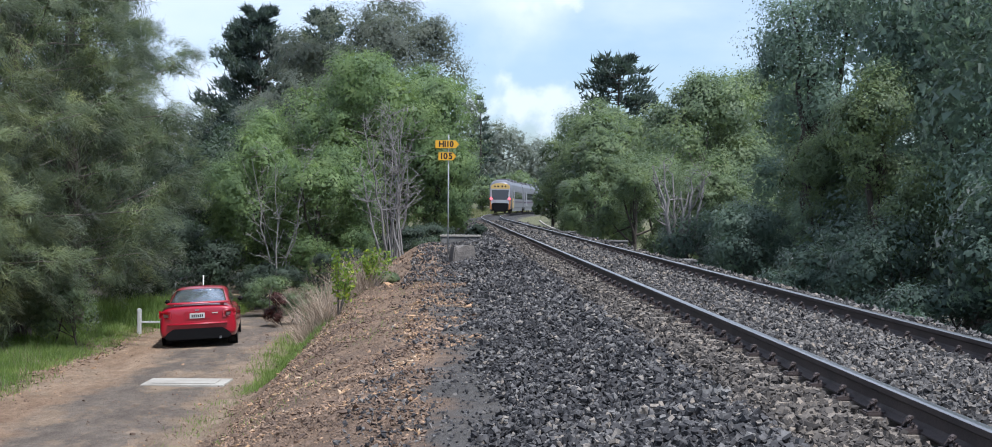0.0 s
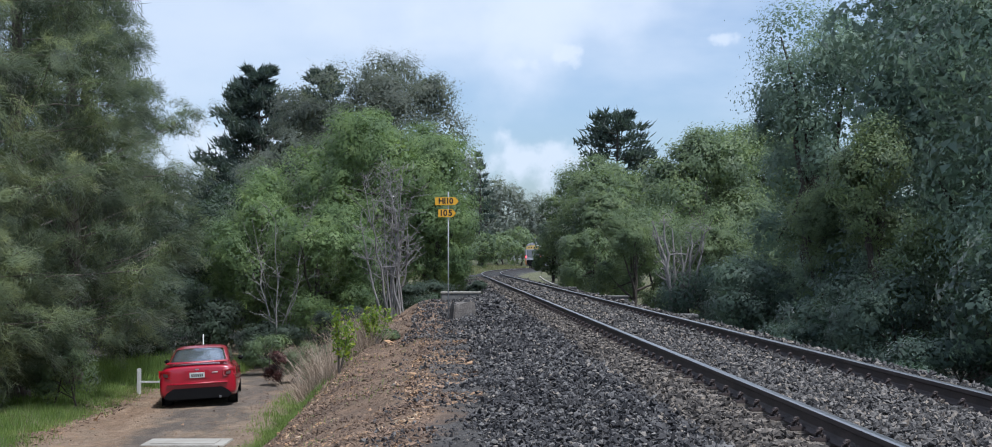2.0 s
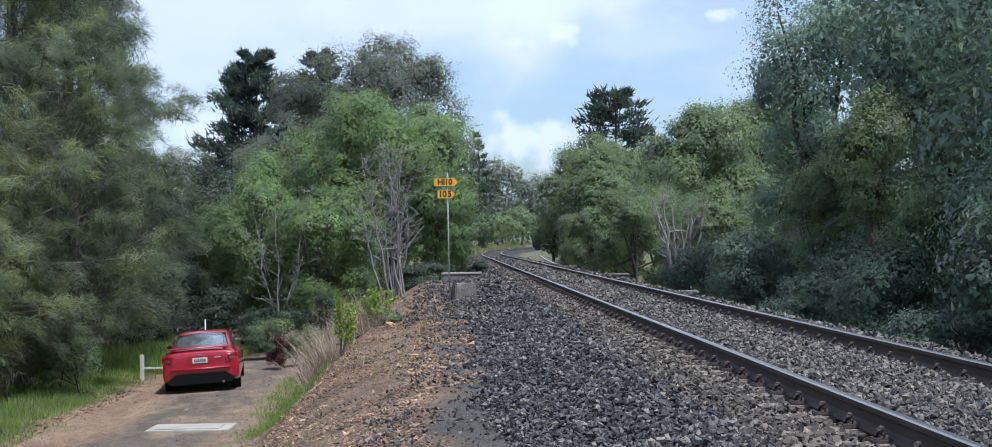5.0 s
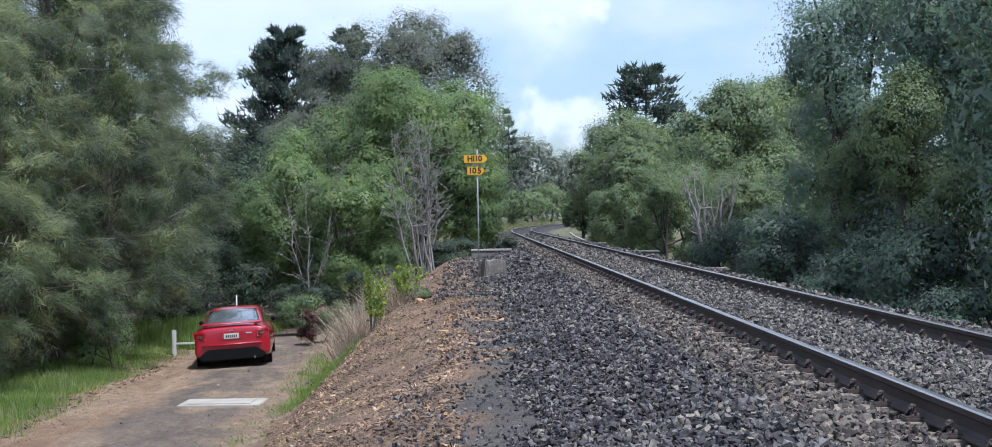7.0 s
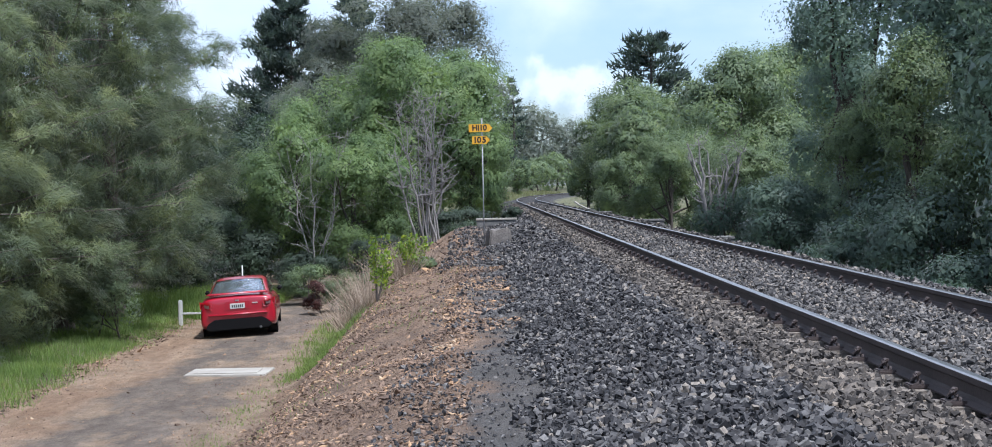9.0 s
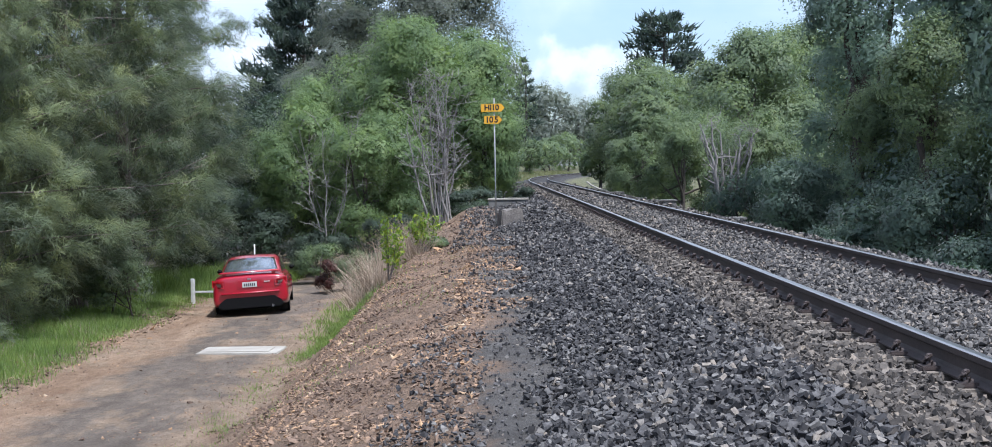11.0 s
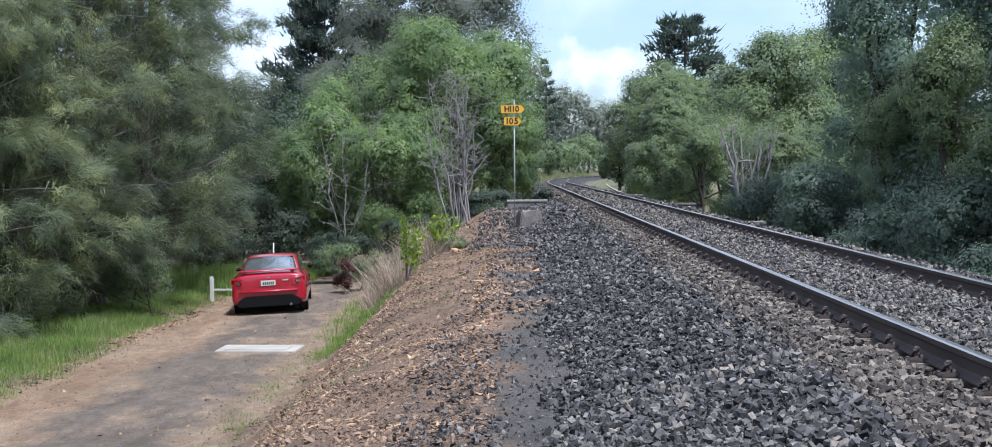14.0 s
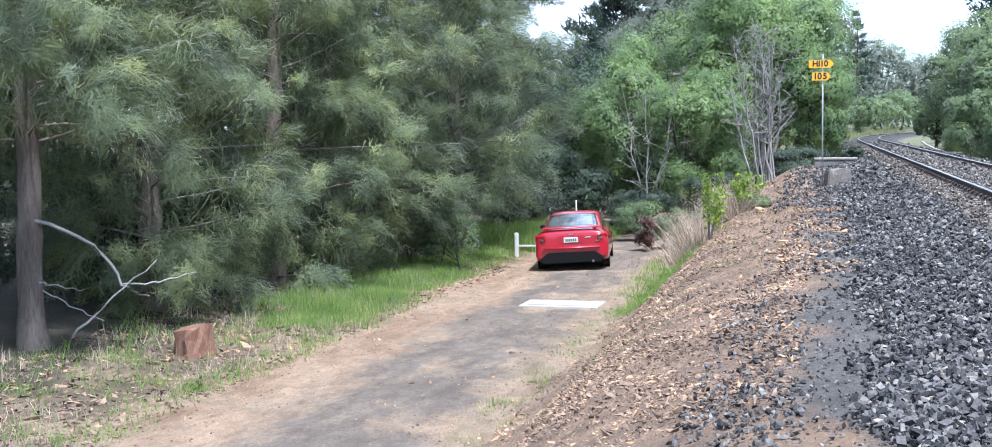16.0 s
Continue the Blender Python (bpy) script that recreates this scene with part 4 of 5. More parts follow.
def build_slab():
    x, y = -5.32, 26.6
    s = thing("concrete_slab", x, y, float(ground_z(x, y)) - 0.04, "pale concrete pit cover set flush in the gravel track", "slab", rz=-2)
    part("surround", box(1.68, 1.02, 0.075, (0, 0, 0.0375), 0.012), M_PALE_CONCRETE, s)
    part("cover", box(1.30, 0.66, 0.012, (-0.02, 0, 0.083), 0.004), M_PALE_CONCRETE, s, "recessed pale cover")


build_slab()


def build_fence():
    f = thing("fence", -8.62, 36.4, float(ground_z(-8.62, 36.4)) - 0.03, "low white-painted post with a pale rail behind the car", "fence")
    part("post", box(0.11, 0.11, 0.74, (0, 0, 0.37), 0.02), M_WHITE, f, "white wooden post")
    part("rail", box(1.3, 0.05, 0.055, (0.7, 0, 0.36), 0.01), M_WHITE, f, "pale horizontal rail")
    p = thing("marker_pole", -8.0, 42.5, float(ground_z(-8.0, 42.5)), "thin pale pole standing behind the car", "pole")
    part("pole", loft([disc_ring(0.026, -0.2, 8), disc_ring(0.022, 1.35, 8)]), M_WHITE, p, "", True)


build_fence()


# ------------------------------------------------------------------ car
def build_car():
    gx, gy = -6.62, 35.35
    car = thing("red_sedan", 0, 0, 0, "bright red four-door sedan parked on the gravel track, seen from behind", "car",
                m=pose(gx, gy, float(ground_z(gx, gy)) - 0.01, 0.5, -2.9, 7.5))
    # body: stations from tail to nose: y, half width, sill, waist height, tuck of the shoulder
    st = [(-2.47, 0.84, 0.42, 1.02, 0.70), (-2.43, 0.90, 0.36, 1.09, 0.72), (-2.25, 0.935, 0.31, 1.13, 0.74), (-1.95, 0.925, 0.24, 1.13, 0.76), (-1.42, 0.934, 0.22, 1.08, 0.78),
          (-0.6, 0.92, 0.20, 0.98, 0.80), (0.5, 0.92, 0.20, 0.96, 0.80), (1.42, 0.93, 0.22, 0.93, 0.78), (2.0, 0.90, 0.25, 0.84, 0.74), (2.35, 0.80, 0.30, 0.72, 0.70), (2.47, 0.66, 0.38, 0.62, 0.66)]
    rings = []
    for y, w, zb, zs, tk in st:
        w *= 1.03
        half = [(0.80 * w, zb), (0.97 * w, zb + 0.01), (1.0 * w, zb + 0.12), (1.0 * w, 0.58 if zs > 0.75 else (zb + zs) / 2), (0.975 * w, zs - 0.24), (0.92 * w, zs - 0.10), (0.83 * w, zs - 0.025), (0.60 * w, zs + 0.012)]
        rings.append([(x, y, z) for x, z in half] + [(-x, y, z) for x, z in reversed(half)])
    bm = loft(rings)
    body = part("body", bm, M_RED, car, "glossy red painted body", True)
    mod = body.modifiers.new("soften", "SUBSURF")
    mod.levels = mod.render_levels = 2
    # cabin
    cab = [(-1.95, 0.74, 1.10, 0.78), (-1.30, 0.74, 1.29, 0.73), (-0.78, 0.73, 1.41, 0.68), (-0.2, 0.73, 1.46, 0.67), (0.35, 0.73, 1.435, 0.66), (0.75, 0.74, 1.27, 0.68), (1.38, 0.76, 0.94, 0.74)]
    rings = []
    for y, wb, zt, wt in cab:
        half = [(wb + 0.10, 0.90), (wb + 0.05, min(zt - 0.03, 1.04)), (wt + 0.02, max(zt - 0.07, 0.95)), (wt * 0.86, zt - 0.015), (wt * 0.4, zt + 0.008)]
        rings.append([(x, y, z) for x, z in half] + [(-x, y, z) for x, z in reversed(half)])
    cabin = part("roof", loft(rings), M_RED, car, "red roof and pillars", True)
    mod = cabin.modifiers.new("soften", "SUBSURF")
    mod.levels = mod.render_levels = 2

    def pane(name, pts, material, label, thick=0.012):
        bm = bmesh.new()
        vs = [bm.verts.new(p) for p in pts]
        bm.faces.new(vs)
        bmesh.ops.solidify(bm, geom=bm.faces[:], thickness=thick)
        return part(name, bm, material, car, label)

    def patch(name, corner, material, label, nx=10, ny=5):
        """A curved sheet: corner(u, v) gives a place."""
        bm = bmesh.new()
        g = [[bm.verts.new(corner(i / nx, j / ny)) for i in range(nx + 1)] for j in range(ny + 1)]
        for j in range(ny):
            for i in range(nx):
                bm.faces.new((g[j][i], g[j][i + 1], g[j + 1][i + 1], g[j + 1][i]))
        bmesh.ops.solidify(bm, geom=bm.faces[:], thickness=0.01)
        return part(name, bm, material, car, label, True)

    def rear_glass(u, v):
        k = 2 * u - 1
        half = 0.72 + (0.60 - 0.72) * v
        y = -1.90 + 1.06 * v
        z = 1.135 + 0.29 * v ** 0.93 - 0.035 * k * k
        return (k * half, y - 0.03 + 0.05 * k * k, z + 0.012)

    patch("rear_window", rear_glass, M_CAR_GLASS, "dark tinted rear window")
    patch("windscreen", lambda u, v: ((2 * u - 1) * (0.68 - 0.12 * v), 1.40 - 0.86 * v, 0.985 + 0.40 * v - 0.03 * (2 * u - 1) ** 2), M_CAR_GLASS, "windscreen")
    for sx in (-1, 1):
        for y0, y1 in ((-1.05, -0.25), (-0.18, 0.72)):
            pane("side_window", [(sx * 0.805, y0, 1.01), (sx * 0.805, y1, 1.0), (sx * 0.735, y1 - (0.25 if y1 > 0 else 0), 1.35), (sx * 0.735, y0 + (0.3 if y0 < -0.5 else 0), 1.35)], M_CAR_GLASS, "side window", 0.01)
        # tail lamps wrap round the corner
        lamp = patch("tail_lamp", lambda u, v, sx=sx: (sx * (0.64 + 0.31 * u), -2.492 + 0.17 * u ** 2.2, 0.80 + 0.19 * v + 0.03 * u), M_LAMP_RED, "red tail lamp", 8, 3)
        patch("lamp_lens", lambda u, v, sx=sx: (sx * (0.71 + 0.13 * u), -2.508 + 0.12 * (0.2 + 0.6 * u) ** 2.2, 0.845 + 0.08 * v + 0.02 * u), M_LAMP_CLEAR, "clear reversing lens", 6, 2)
        # mirrors
        part("mirror", box(0.15, 0.09, 0.12, (sx * 0.985, 0.66, 1.0), 0.035), M_TRIM, car, "black door mirror", True)
        for y in (-1.42, 1.42):
            wx = sx * 0.80
            prof = [(0.21, -0.105), (0.30, -0.11), (0.325, -0.08), (0.33, 0.0), (0.325, 0.08), (0.30, 0.11), (0.21, 0.105)]
            wheel = part("wheel", loft([disc_ring(r, wx + d, 28, "x", (0, y, 0.33)) for r, d in prof], False), M_TYRE, car, "black tyre on an alloy rim", True)
            part("rim", loft([disc_ring(0.215, wx - 0.1, 20, "x", (0, y, 0.33)), disc_ring(0.215, wx + sx * 0.09, 20, "x", (0, y, 0.33)), disc_ring(0.05, wx + sx * 0.06, 20, "x", (0, y, 0.33))]), M_RIM, wheel, "five-spoke alloy rim")
            part("wheel_arch", loft([disc_ring(0.385, sx * 0.935 - 0.02, 28, "x", (0, y, 0.34)), disc_ring(0.385, sx * 0.935 + 0.004 * sx, 28, "x", (0, y, 0.34))]), M_TRIM, car, "dark wheel arch")
    # bumper, with its black lower valance
    vb = [(-0.74, 0.27), (0.74, 0.27), (0.83, 0.34), (0.76, 0.45), (0.60, 0.55), (-0.60, 0.55), (-0.76, 0.45), (-0.83, 0.34)]
    part("valance", prism(vb, -2.50, -2.30, 0.012), M_TRIM, car, "black plastic lower bumper")
    part("bumper_step", box(1.50, 0.10, 0.05, (0, -2.475, 0.66), 0.02), M_RED, car, "", True)
    part("number_plate", box(0.372, 0.012, 0.134, (0, -2.487, 0.87), 0.003), M_WHITE, car, "white number plate")
    pl = car.children[-1]
    for k in range(6):
        part("plate_bar", box(0.030, 0.004, 0.070, (-0.125 + 0.05 * k, -2.495, 0.865), 0.0), M_BLACK, pl, "dark bar on the plate")
    part("plate_recess", box(0.62, 0.02, 0.20, (0, -2.470, 0.88), 0.008), M_RED, car)
    part("boot_badge", box(0.10, 0.012, 0.035, (0, -2.475, 1.01), 0.006), M_RIM, car, "small chrome oval badge")
    part("boot_badge", box(0.15, 0.010, 0.022, (0.44, -2.478, 0.92), 0.004), M_WHITE, car, "small pale badge")
    # spoiler on two feet
    sp = [(-0.80, 1.155), (-0.72, 1.205), (0.72, 1.205), (0.80, 1.155), (0.72, 1.175), (-0.72, 1.175)]
    part("spoiler", prism(sp, -2.42, -2.22, 0.008), M_RED, car, "low red boot spoiler", True)
    for sx in (-0.62, 0.62):
        part("spoiler_foot", box(0.10, 0.12, 0.07, (sx, -2.32, 1.15), 0.01), M_RED, car)
    part("exhaust", loft([disc_ring(0.035, -2.50, 12, "y", (0.55, 0, 0.30)), disc_ring(0.035, -2.2, 12, "y", (0.55, 0, 0.30))]), M_RIM, car, "chrome exhaust pipe")
    part("underbody", box(1.55, 4.3, 0.14, (0, 0, 0.27), 0.03), M_TRIM, car)


build_car()


# ------------------------------------------------------------------ train
def train_car(cab):
    c = thing("train_carriage", 0, 0, 0, "silver diesel railcar with yellow cab end and red tail lamps" if cab else "silver diesel railcar with dark windows", "train", "train carriages")
    out = [(1.15, 0.55), (1.35, 0.75), (1.36, 2.9), (1.28, 3.45), (1.0, 3.85), (0.5, 4.05)]
    ring = out + [(-x, z) for x, z in reversed(out)]
    half = 12.1
    ys = [-half + (1.6 if cab else 0), half]
    part("body", loft([[(x, y, z) for x, z in ring] for y in ys]), M_TRAIN_SILVER, c, "silver ribbed body")
    for sx in (-1, 1):
        part("window_band", box(0.02, 19.5, 0.85, (sx * 1.365, 0.8, 2.25), 0.004), M_GLASS, c, "dark window band")
        part("door", box(0.03, 1.4, 2.0, (sx * 1.37, -7.5, 1.95), 0.01), M_TRAIN_WHITE, c, "pale sliding door")
        part("skirt", box(0.06, 20, 0.5, (sx * 1.30, 0, 0.55), 0.01), M_TRAIN_SILVER, c)
        part("stripe", box(0.012, 23.0 if not cab else 20.0, 0.12, (sx * 1.367, 0.8, 1.45), 0.0), M_TRAIN_PURPLE, c, "purple stripe")
    for k in range(3):
        part("roof_unit", box(1.6, 3.2, 0.3, (0, -6 + 6 * k, 4.1), 0.06), M_TRAIN_SILVER, c, "roof air-conditioning unit")
    for y in (-8.3, 8.3):
        b = part("bogie", box(2.0, 3.0, 0.35, (0, y, 0.5), 0.05), M_TRIM, c, "dark bogie")
        for dy in (-1.1, 1.1):
            for sx in (-1, 1):
                part("wheel", loft([disc_ring(0.42, sx * 0.84 - 0.06, 18, "x", (0, y + dy, 0.42)), disc_ring(0.42, sx * 0.84 + 0.06, 18, "x", (0, y + dy, 0.42))]), M_RAIL, b)
    if cab:
        # raked cab end: rings drawn in towards the tail
        rings = []
        for y, k, drop in ((-half + 1.6, 1.0, 0.0), (-half + 0.9, 0.985, 0.04), (-half + 0.35, 0.95, 0.18), (-half, 0.88, 0.42)):
            rings.append([(x * k, y, z - (drop if z > 3 else 0)) for x, z in ring])
        part("cab", loft(rings), M_TRAIN_SILVER, c, "silver rounded cab end", True)
        yb = -half - 0.012
        part("cab_brow", prism([(-1.16, 2.92), (1.16, 2.92), (1.12, 3.30), (0.86, 3.52), (0.4, 3.66), (-0.4, 3.66), (-0.86, 3.52), (-1.12, 3.30)], yb - 0.02, yb + 0.5, 0.05), M_TRAIN_YELLOW, c, "yellow brow above the windscreen")
        part("cab_panel", prism([(-1.05, 1.1), (1.05, 1.1), (1.18, 1.7), (1.2, 3.0), (-1.2, 3.0), (-1.18, 1.7)], yb - 0.01, yb + 0.2, 0.03), M_TRAIN_WHITE, c, "white cab face")
        part("windscreen", prism([(-0.78, 1.62), (0.78, 1.62), (1.0, 1.95), (1.06, 2.88), (-1.06, 2.88), (-1.0, 1.95)], yb - 0.03, yb + 0.1, 0.04), M_GLASS, c, "dark windscreen")
        part("nose_panel", prism([(-0.5, 1.22), (0.5, 1.22), (0.95, 1.72), (0.8, 1.74), (0.7, 1.6), (-0.7, 1.6), (-0.8, 1.74), (-0.95, 1.72)], yb - 0.05, yb + 0.1, 0.05), M_TRAIN_WHITE, c, "white nose panel")
        part("coupler_cover", prism([(-0.6, 0.25), (0.6, 0.25), (0.95, 0.75), (0.95, 1.3), (0.6, 1.22), (-0.6, 1.22), (-0.95, 1.3), (-0.95, 0.75)], yb - 0.12, yb + 0.3, 0.06), M_TRIM, c, "black coupler cowl")
        for sx in (-1, 1):
            part("cab_corner", prism([(sx * 0.98, 0.45), (sx * 1.22, 0.6), (sx * 1.24, 1.6), (sx * 1.05, 1.45)], yb - 0.02, yb + 0.2, 0.02), M_TRAIN_ORANGE, c, "orange lower corner")
            part("tail_lamp", loft([disc_ring(0.12, yb - 0.09, 12, "y", (sx * 1.1, 0, 1.78)), disc_ring(0.12, yb + 0.05, 12, "y", (sx * 1.1, 0, 1.78))]), M_TAIL, c, "lit red tail lamp")
            for dx in (0.25, 0.62):
                part("head_lamp", loft([disc_ring(0.11, yb - 0.03, 12, "y", (sx * dx, 0, 3.25)), disc_ring(0.11, yb + 0.2, 12, "y", (sx * dx, 0, 3.25))]), M_BLACK, c, "unlit head lamp")
            part("side_flash", box(0.014, 2.2, 1.2, (sx * 1.365, -half + 2.75, 1.25), 0.0), M_TRAIN_YELLOW, c, "yellow flash behind the cab")
    return c


TRAIN = [train_car(True), train_car(False), train_car(False)]


# ------------------------------------------------------------------ trees
def build_trees():
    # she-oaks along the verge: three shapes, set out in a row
    kinds = [sheoak_meshes(31, 13.0, 3.1, stems=1, low=0.02, leafs=F_SHEOAK_LIT), sheoak_meshes(32, 14.5, 3.6, stems=2, low=0.10), sheoak_meshes(33, 14.5, 2.9, stems=1, low=0.25, leafs=F_SHEOAK_LIT, girth=0.0155)]
    first = []
    for crown, trunk, twigs in kinds:
        t = thing("sheoak", 0, 0, 0, "tall grey-green she-oak with drooping needles beside the track", "tree", "row of she-oaks")
        as_part("crown", crown, t)
        for me in trunk:
            as_part("trunk", me, t, "grey bark trunk")
        tagged(as_part("branchwork", twigs, t), kind="stuff")
        first.append(t)
    spots = [(-12.75, 18.8, 2, 20), (-12.9, 23.0, 0, 140), (-12.3, 27.5, 0, 80), (-11.9, 30.6, 0, 250), (-11.2, 33.6, 1, 300), (-10.9, 37.6, 1, 30), (-11.6, 41.5, 1, 200),
             (-15.4, 25.5, 0, 95)]
    used = set()
    for x, y, k, rz in spots:
        m = pose(x, y, float(ground_z(x, y)), 0, 0, rz)
        if k in used:
            copy_thing(first[k], m)
        else:
            first[k].matrix_basis = m
            used.add(k)

    # added to close the row's gaps; their leaf colour holds the shade
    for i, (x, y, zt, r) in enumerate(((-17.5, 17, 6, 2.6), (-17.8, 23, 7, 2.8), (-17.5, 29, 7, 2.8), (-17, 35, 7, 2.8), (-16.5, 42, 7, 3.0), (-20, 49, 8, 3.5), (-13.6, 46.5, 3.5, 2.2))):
        broad_tree("dense_tree", x, y, None, zt, r, r, "dense green tree behind the she-oaks, shade put into its leaf colour", F_SHADED, M_DARK_BARK, 240 + i, 0.0, 0.38, 14, 16, 11, 0.4)
    # beyond the bridge, beside the sign
    W, G, D, O = F_WATTLE, F_GUM, F_DARK, F_OLIVE
    B = "rounded bright green wattle tree behind the car"
    broad_tree("wattle_tree", -7.0, 48.0, None, 3.9, 1.95, 1.9, B, W, M_DARK_BARK, 40, 0.0, 0.12, 26, 44, 28, 0.36, puff_size=0.15, top=0.75)
    broad_tree("wattle_tree", -4.5, 46.0, None, 3.1, 1.95, 1.9, B, W, M_DARK_BARK, 41, 0.0, 0.12, 26, 44, 28, 0.36, puff_size=0.15, top=0.75)
    broad_tree("wattle_tree", -2.7, 57.0, None, 8.1, 3.7, 3.2, "large bright green wattle tree behind the sign", W, M_DARK_BARK, 42, 0.04, 0.17, 40, 46, 24, 0.28, puff_size=0.16)
    broad_tree("wattle_tree", -7.0, 59.0, None, 6.0, 2.5, 2.4, "bright green wattle tree among taller trees", W, M_DARK_BARK, 39, 0.04, 0.17, 22, 42, 24, 0.34, puff_size=0.16)
    broad_tree("wattle_tree", -0.5, 55.0, None, 4.4, 1.5, 1.6, "bright green wattle tree beside the line", W, M_DARK_BARK, 43, 0.0, 0.15, 18, 40, 22, 0.36, puff_size=0.16)
    broad_tree("gum_tree", -4.6, 80.0, None, 13.9, 6.0, 5.0, "tall dull green gum tree with a broad crown", G, M_DARK_BARK, 83, 0.12, 0.24, 48, 30, 36, 0.24, puff_size=0.22)
    broad_tree("gum_tree", -9.0, 76.0, None, 8.5, 3.6, 3.4, "dull green gum tree with a dense crown", G, M_DARK_BARK, 38, 0.05, 0.24, 24, 26, 34, 0.3, puff_size=0.2)
    conifer("pine_tree", -13.2, 90.0, 14.3, 5.6, "dark blue-green pine with rising boughs", 44, per=230)
    conifer("pine_tree", -9.0, 94.0, 14.8, 4.8, "dark blue-green pine with rising boughs", 45, per=170)
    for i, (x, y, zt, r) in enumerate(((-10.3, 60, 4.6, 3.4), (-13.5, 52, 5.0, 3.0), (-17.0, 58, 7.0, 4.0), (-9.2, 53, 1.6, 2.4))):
        broad_tree("dense_tree", x, y, None, zt, r, r, "dense green tree beyond the car, shade put into its leaf colour", F_SHADED, M_DARK_BARK, 46 + i, 0.0, 0.22, 20, 26, 20, 0.34)

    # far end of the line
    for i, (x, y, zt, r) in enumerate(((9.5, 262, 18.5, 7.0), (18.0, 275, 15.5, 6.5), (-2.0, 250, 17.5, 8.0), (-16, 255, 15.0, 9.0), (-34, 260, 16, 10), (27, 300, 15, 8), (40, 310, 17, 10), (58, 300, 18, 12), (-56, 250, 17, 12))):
        broad_tree("far_tree", x, y, None, zt, r, r * 0.8, "distant tree at the end of the line, haze put into its grey-green leaves", F_HAZED, M_DARK_BARK, 200 + i, 0.0, 0.6, 40, 18, 7, 0.32, top=0.15)
    conifer("pine_tree", 5.2, 215.0, 19.0, 2.6, "slim dark pine far along the line", 54, 16, leaf=0.6, per=40)
    for i, (x, y, zt, r) in enumerate(((5.0, 192, 5.6, 2.6), (8.5, 225, 5.5, 4.0), (-1.5, 185, 6.5, 4.0), (1.5, 150, 4.0, 2.0), (-4, 120, 5.0, 3.0), (2.5, 236, 6, 5), (10, 240, 6, 5), (-8, 230, 7, 5), (21, 288, 9, 7), (46, 330, 9, 9), (14, 252, 8, 6), (8.0, 100, 4.3, 1.5))):
        broad_tree("far_shrub", x, y, None, zt, r, r * 0.8, "light green shrub beside the far line", O, M_DARK_BARK, 300 + i, 0.0, 0.42, 14, 18, 8, 0.38, top=0.2)

    for i in range(22):
        broad_tree("far_shrub", -70 + 7.5 * i, 322 + 6 * math.sin(2.3 * i), None, 5.5 + 1.5 * math.sin(1.7 * i), 6.0, 5.0, "light green shrub beside the far line", O, M_DARK_BARK, 330 + i, 0.0, 0.7, 10, 12, 9, 0.42)

    # right of the line
    T = "mid-green tree with a broad crown beside the line"
    for i, (x, y, zt, r, lobes) in enumerate(((10.7, 96, 8.9, 3.5, 32), (12.2, 63, 7.4, 3.2, 34), (16.5, 70, 8.6, 4.2, 34), (8.8, 74, 5.6, 2.2, 22), (9.6, 84, 7.0, 2.8, 24), (13.5, 110, 9.5, 4.5, 24), (22, 80, 9.5, 5, 26))):
        broad_tree("green_tree", x, y, None, zt, r, r, T, O, M_BARK, 61 + i, 0.02, 0.21 + 0.0012 * y, lobes, 26, 21, 0.28, puff_size=0.2)
    conifer("pine_tree", 16.4, 125, 15.2, 3.2, "dark pine with an open rounded crown", 162, 16, 0.5, F_PINE, 0.2, 0.5, 70, 0.6)
    for i, (x, y, zt, r) in enumerate(((7.6, 53, 3.2, 1.7), (10.6, 50, 3.4, 1.9), (6.9, 62, 2.6, 1.6), (9.2, 57, 3.4, 1.8))):
        broad_tree("small_tree", x, y, None, zt, r, r, "small mid-green tree beside the line", O, M_DARK_BARK, 166 + i, 0.0, 0.15, 16, 30, 24, 0.36, puff_size=0.2)
    for i, (x, y, zt, r, low) in enumerate(((9.75, 29.0, 4.5, 0.85, 0.3), (9.6, 20.4, 3.0, 0.9, 0.1), (9.2, 25.0, 2.0, 0.8, 0.1), (9.0, 44.0, 2.6, 1.0, 0.1), (10.2, 35.0, 3.4, 0.9, 0.2))):
        broad_tree("slender_tree", x, y, None, zt, r, r, "slender yellow-green tree before darker trees", O, M_DARK_BARK, 181 + i, low, 0.13, 14, 26, 26, 0.4, puff_size=0.2)
    E = "tall dark evergreen tree with a dense crown"
    for i, (x, y, zt, r, low, lobes) in enumerate(((11.4, 38.5, 9.3, 2.2, 0.05, 30), (13.0, 31.0, 11.5, 3.3, 0.0, 60), (12.6, 23.5, 9.0, 3.3, 0.0, 44), (16.5, 37, 12.0, 3.6, 0.0, 44), (15.0, 46, 5.0, 2.6, 0.0, 20))):
        broad_tree("dark_tree", x, y, None, zt, r, r, E, D, M_DARK_BARK, 171 + i, low, 0.17, lobes, 28, 25, 0.29, puff_size=0.22)


build_trees()


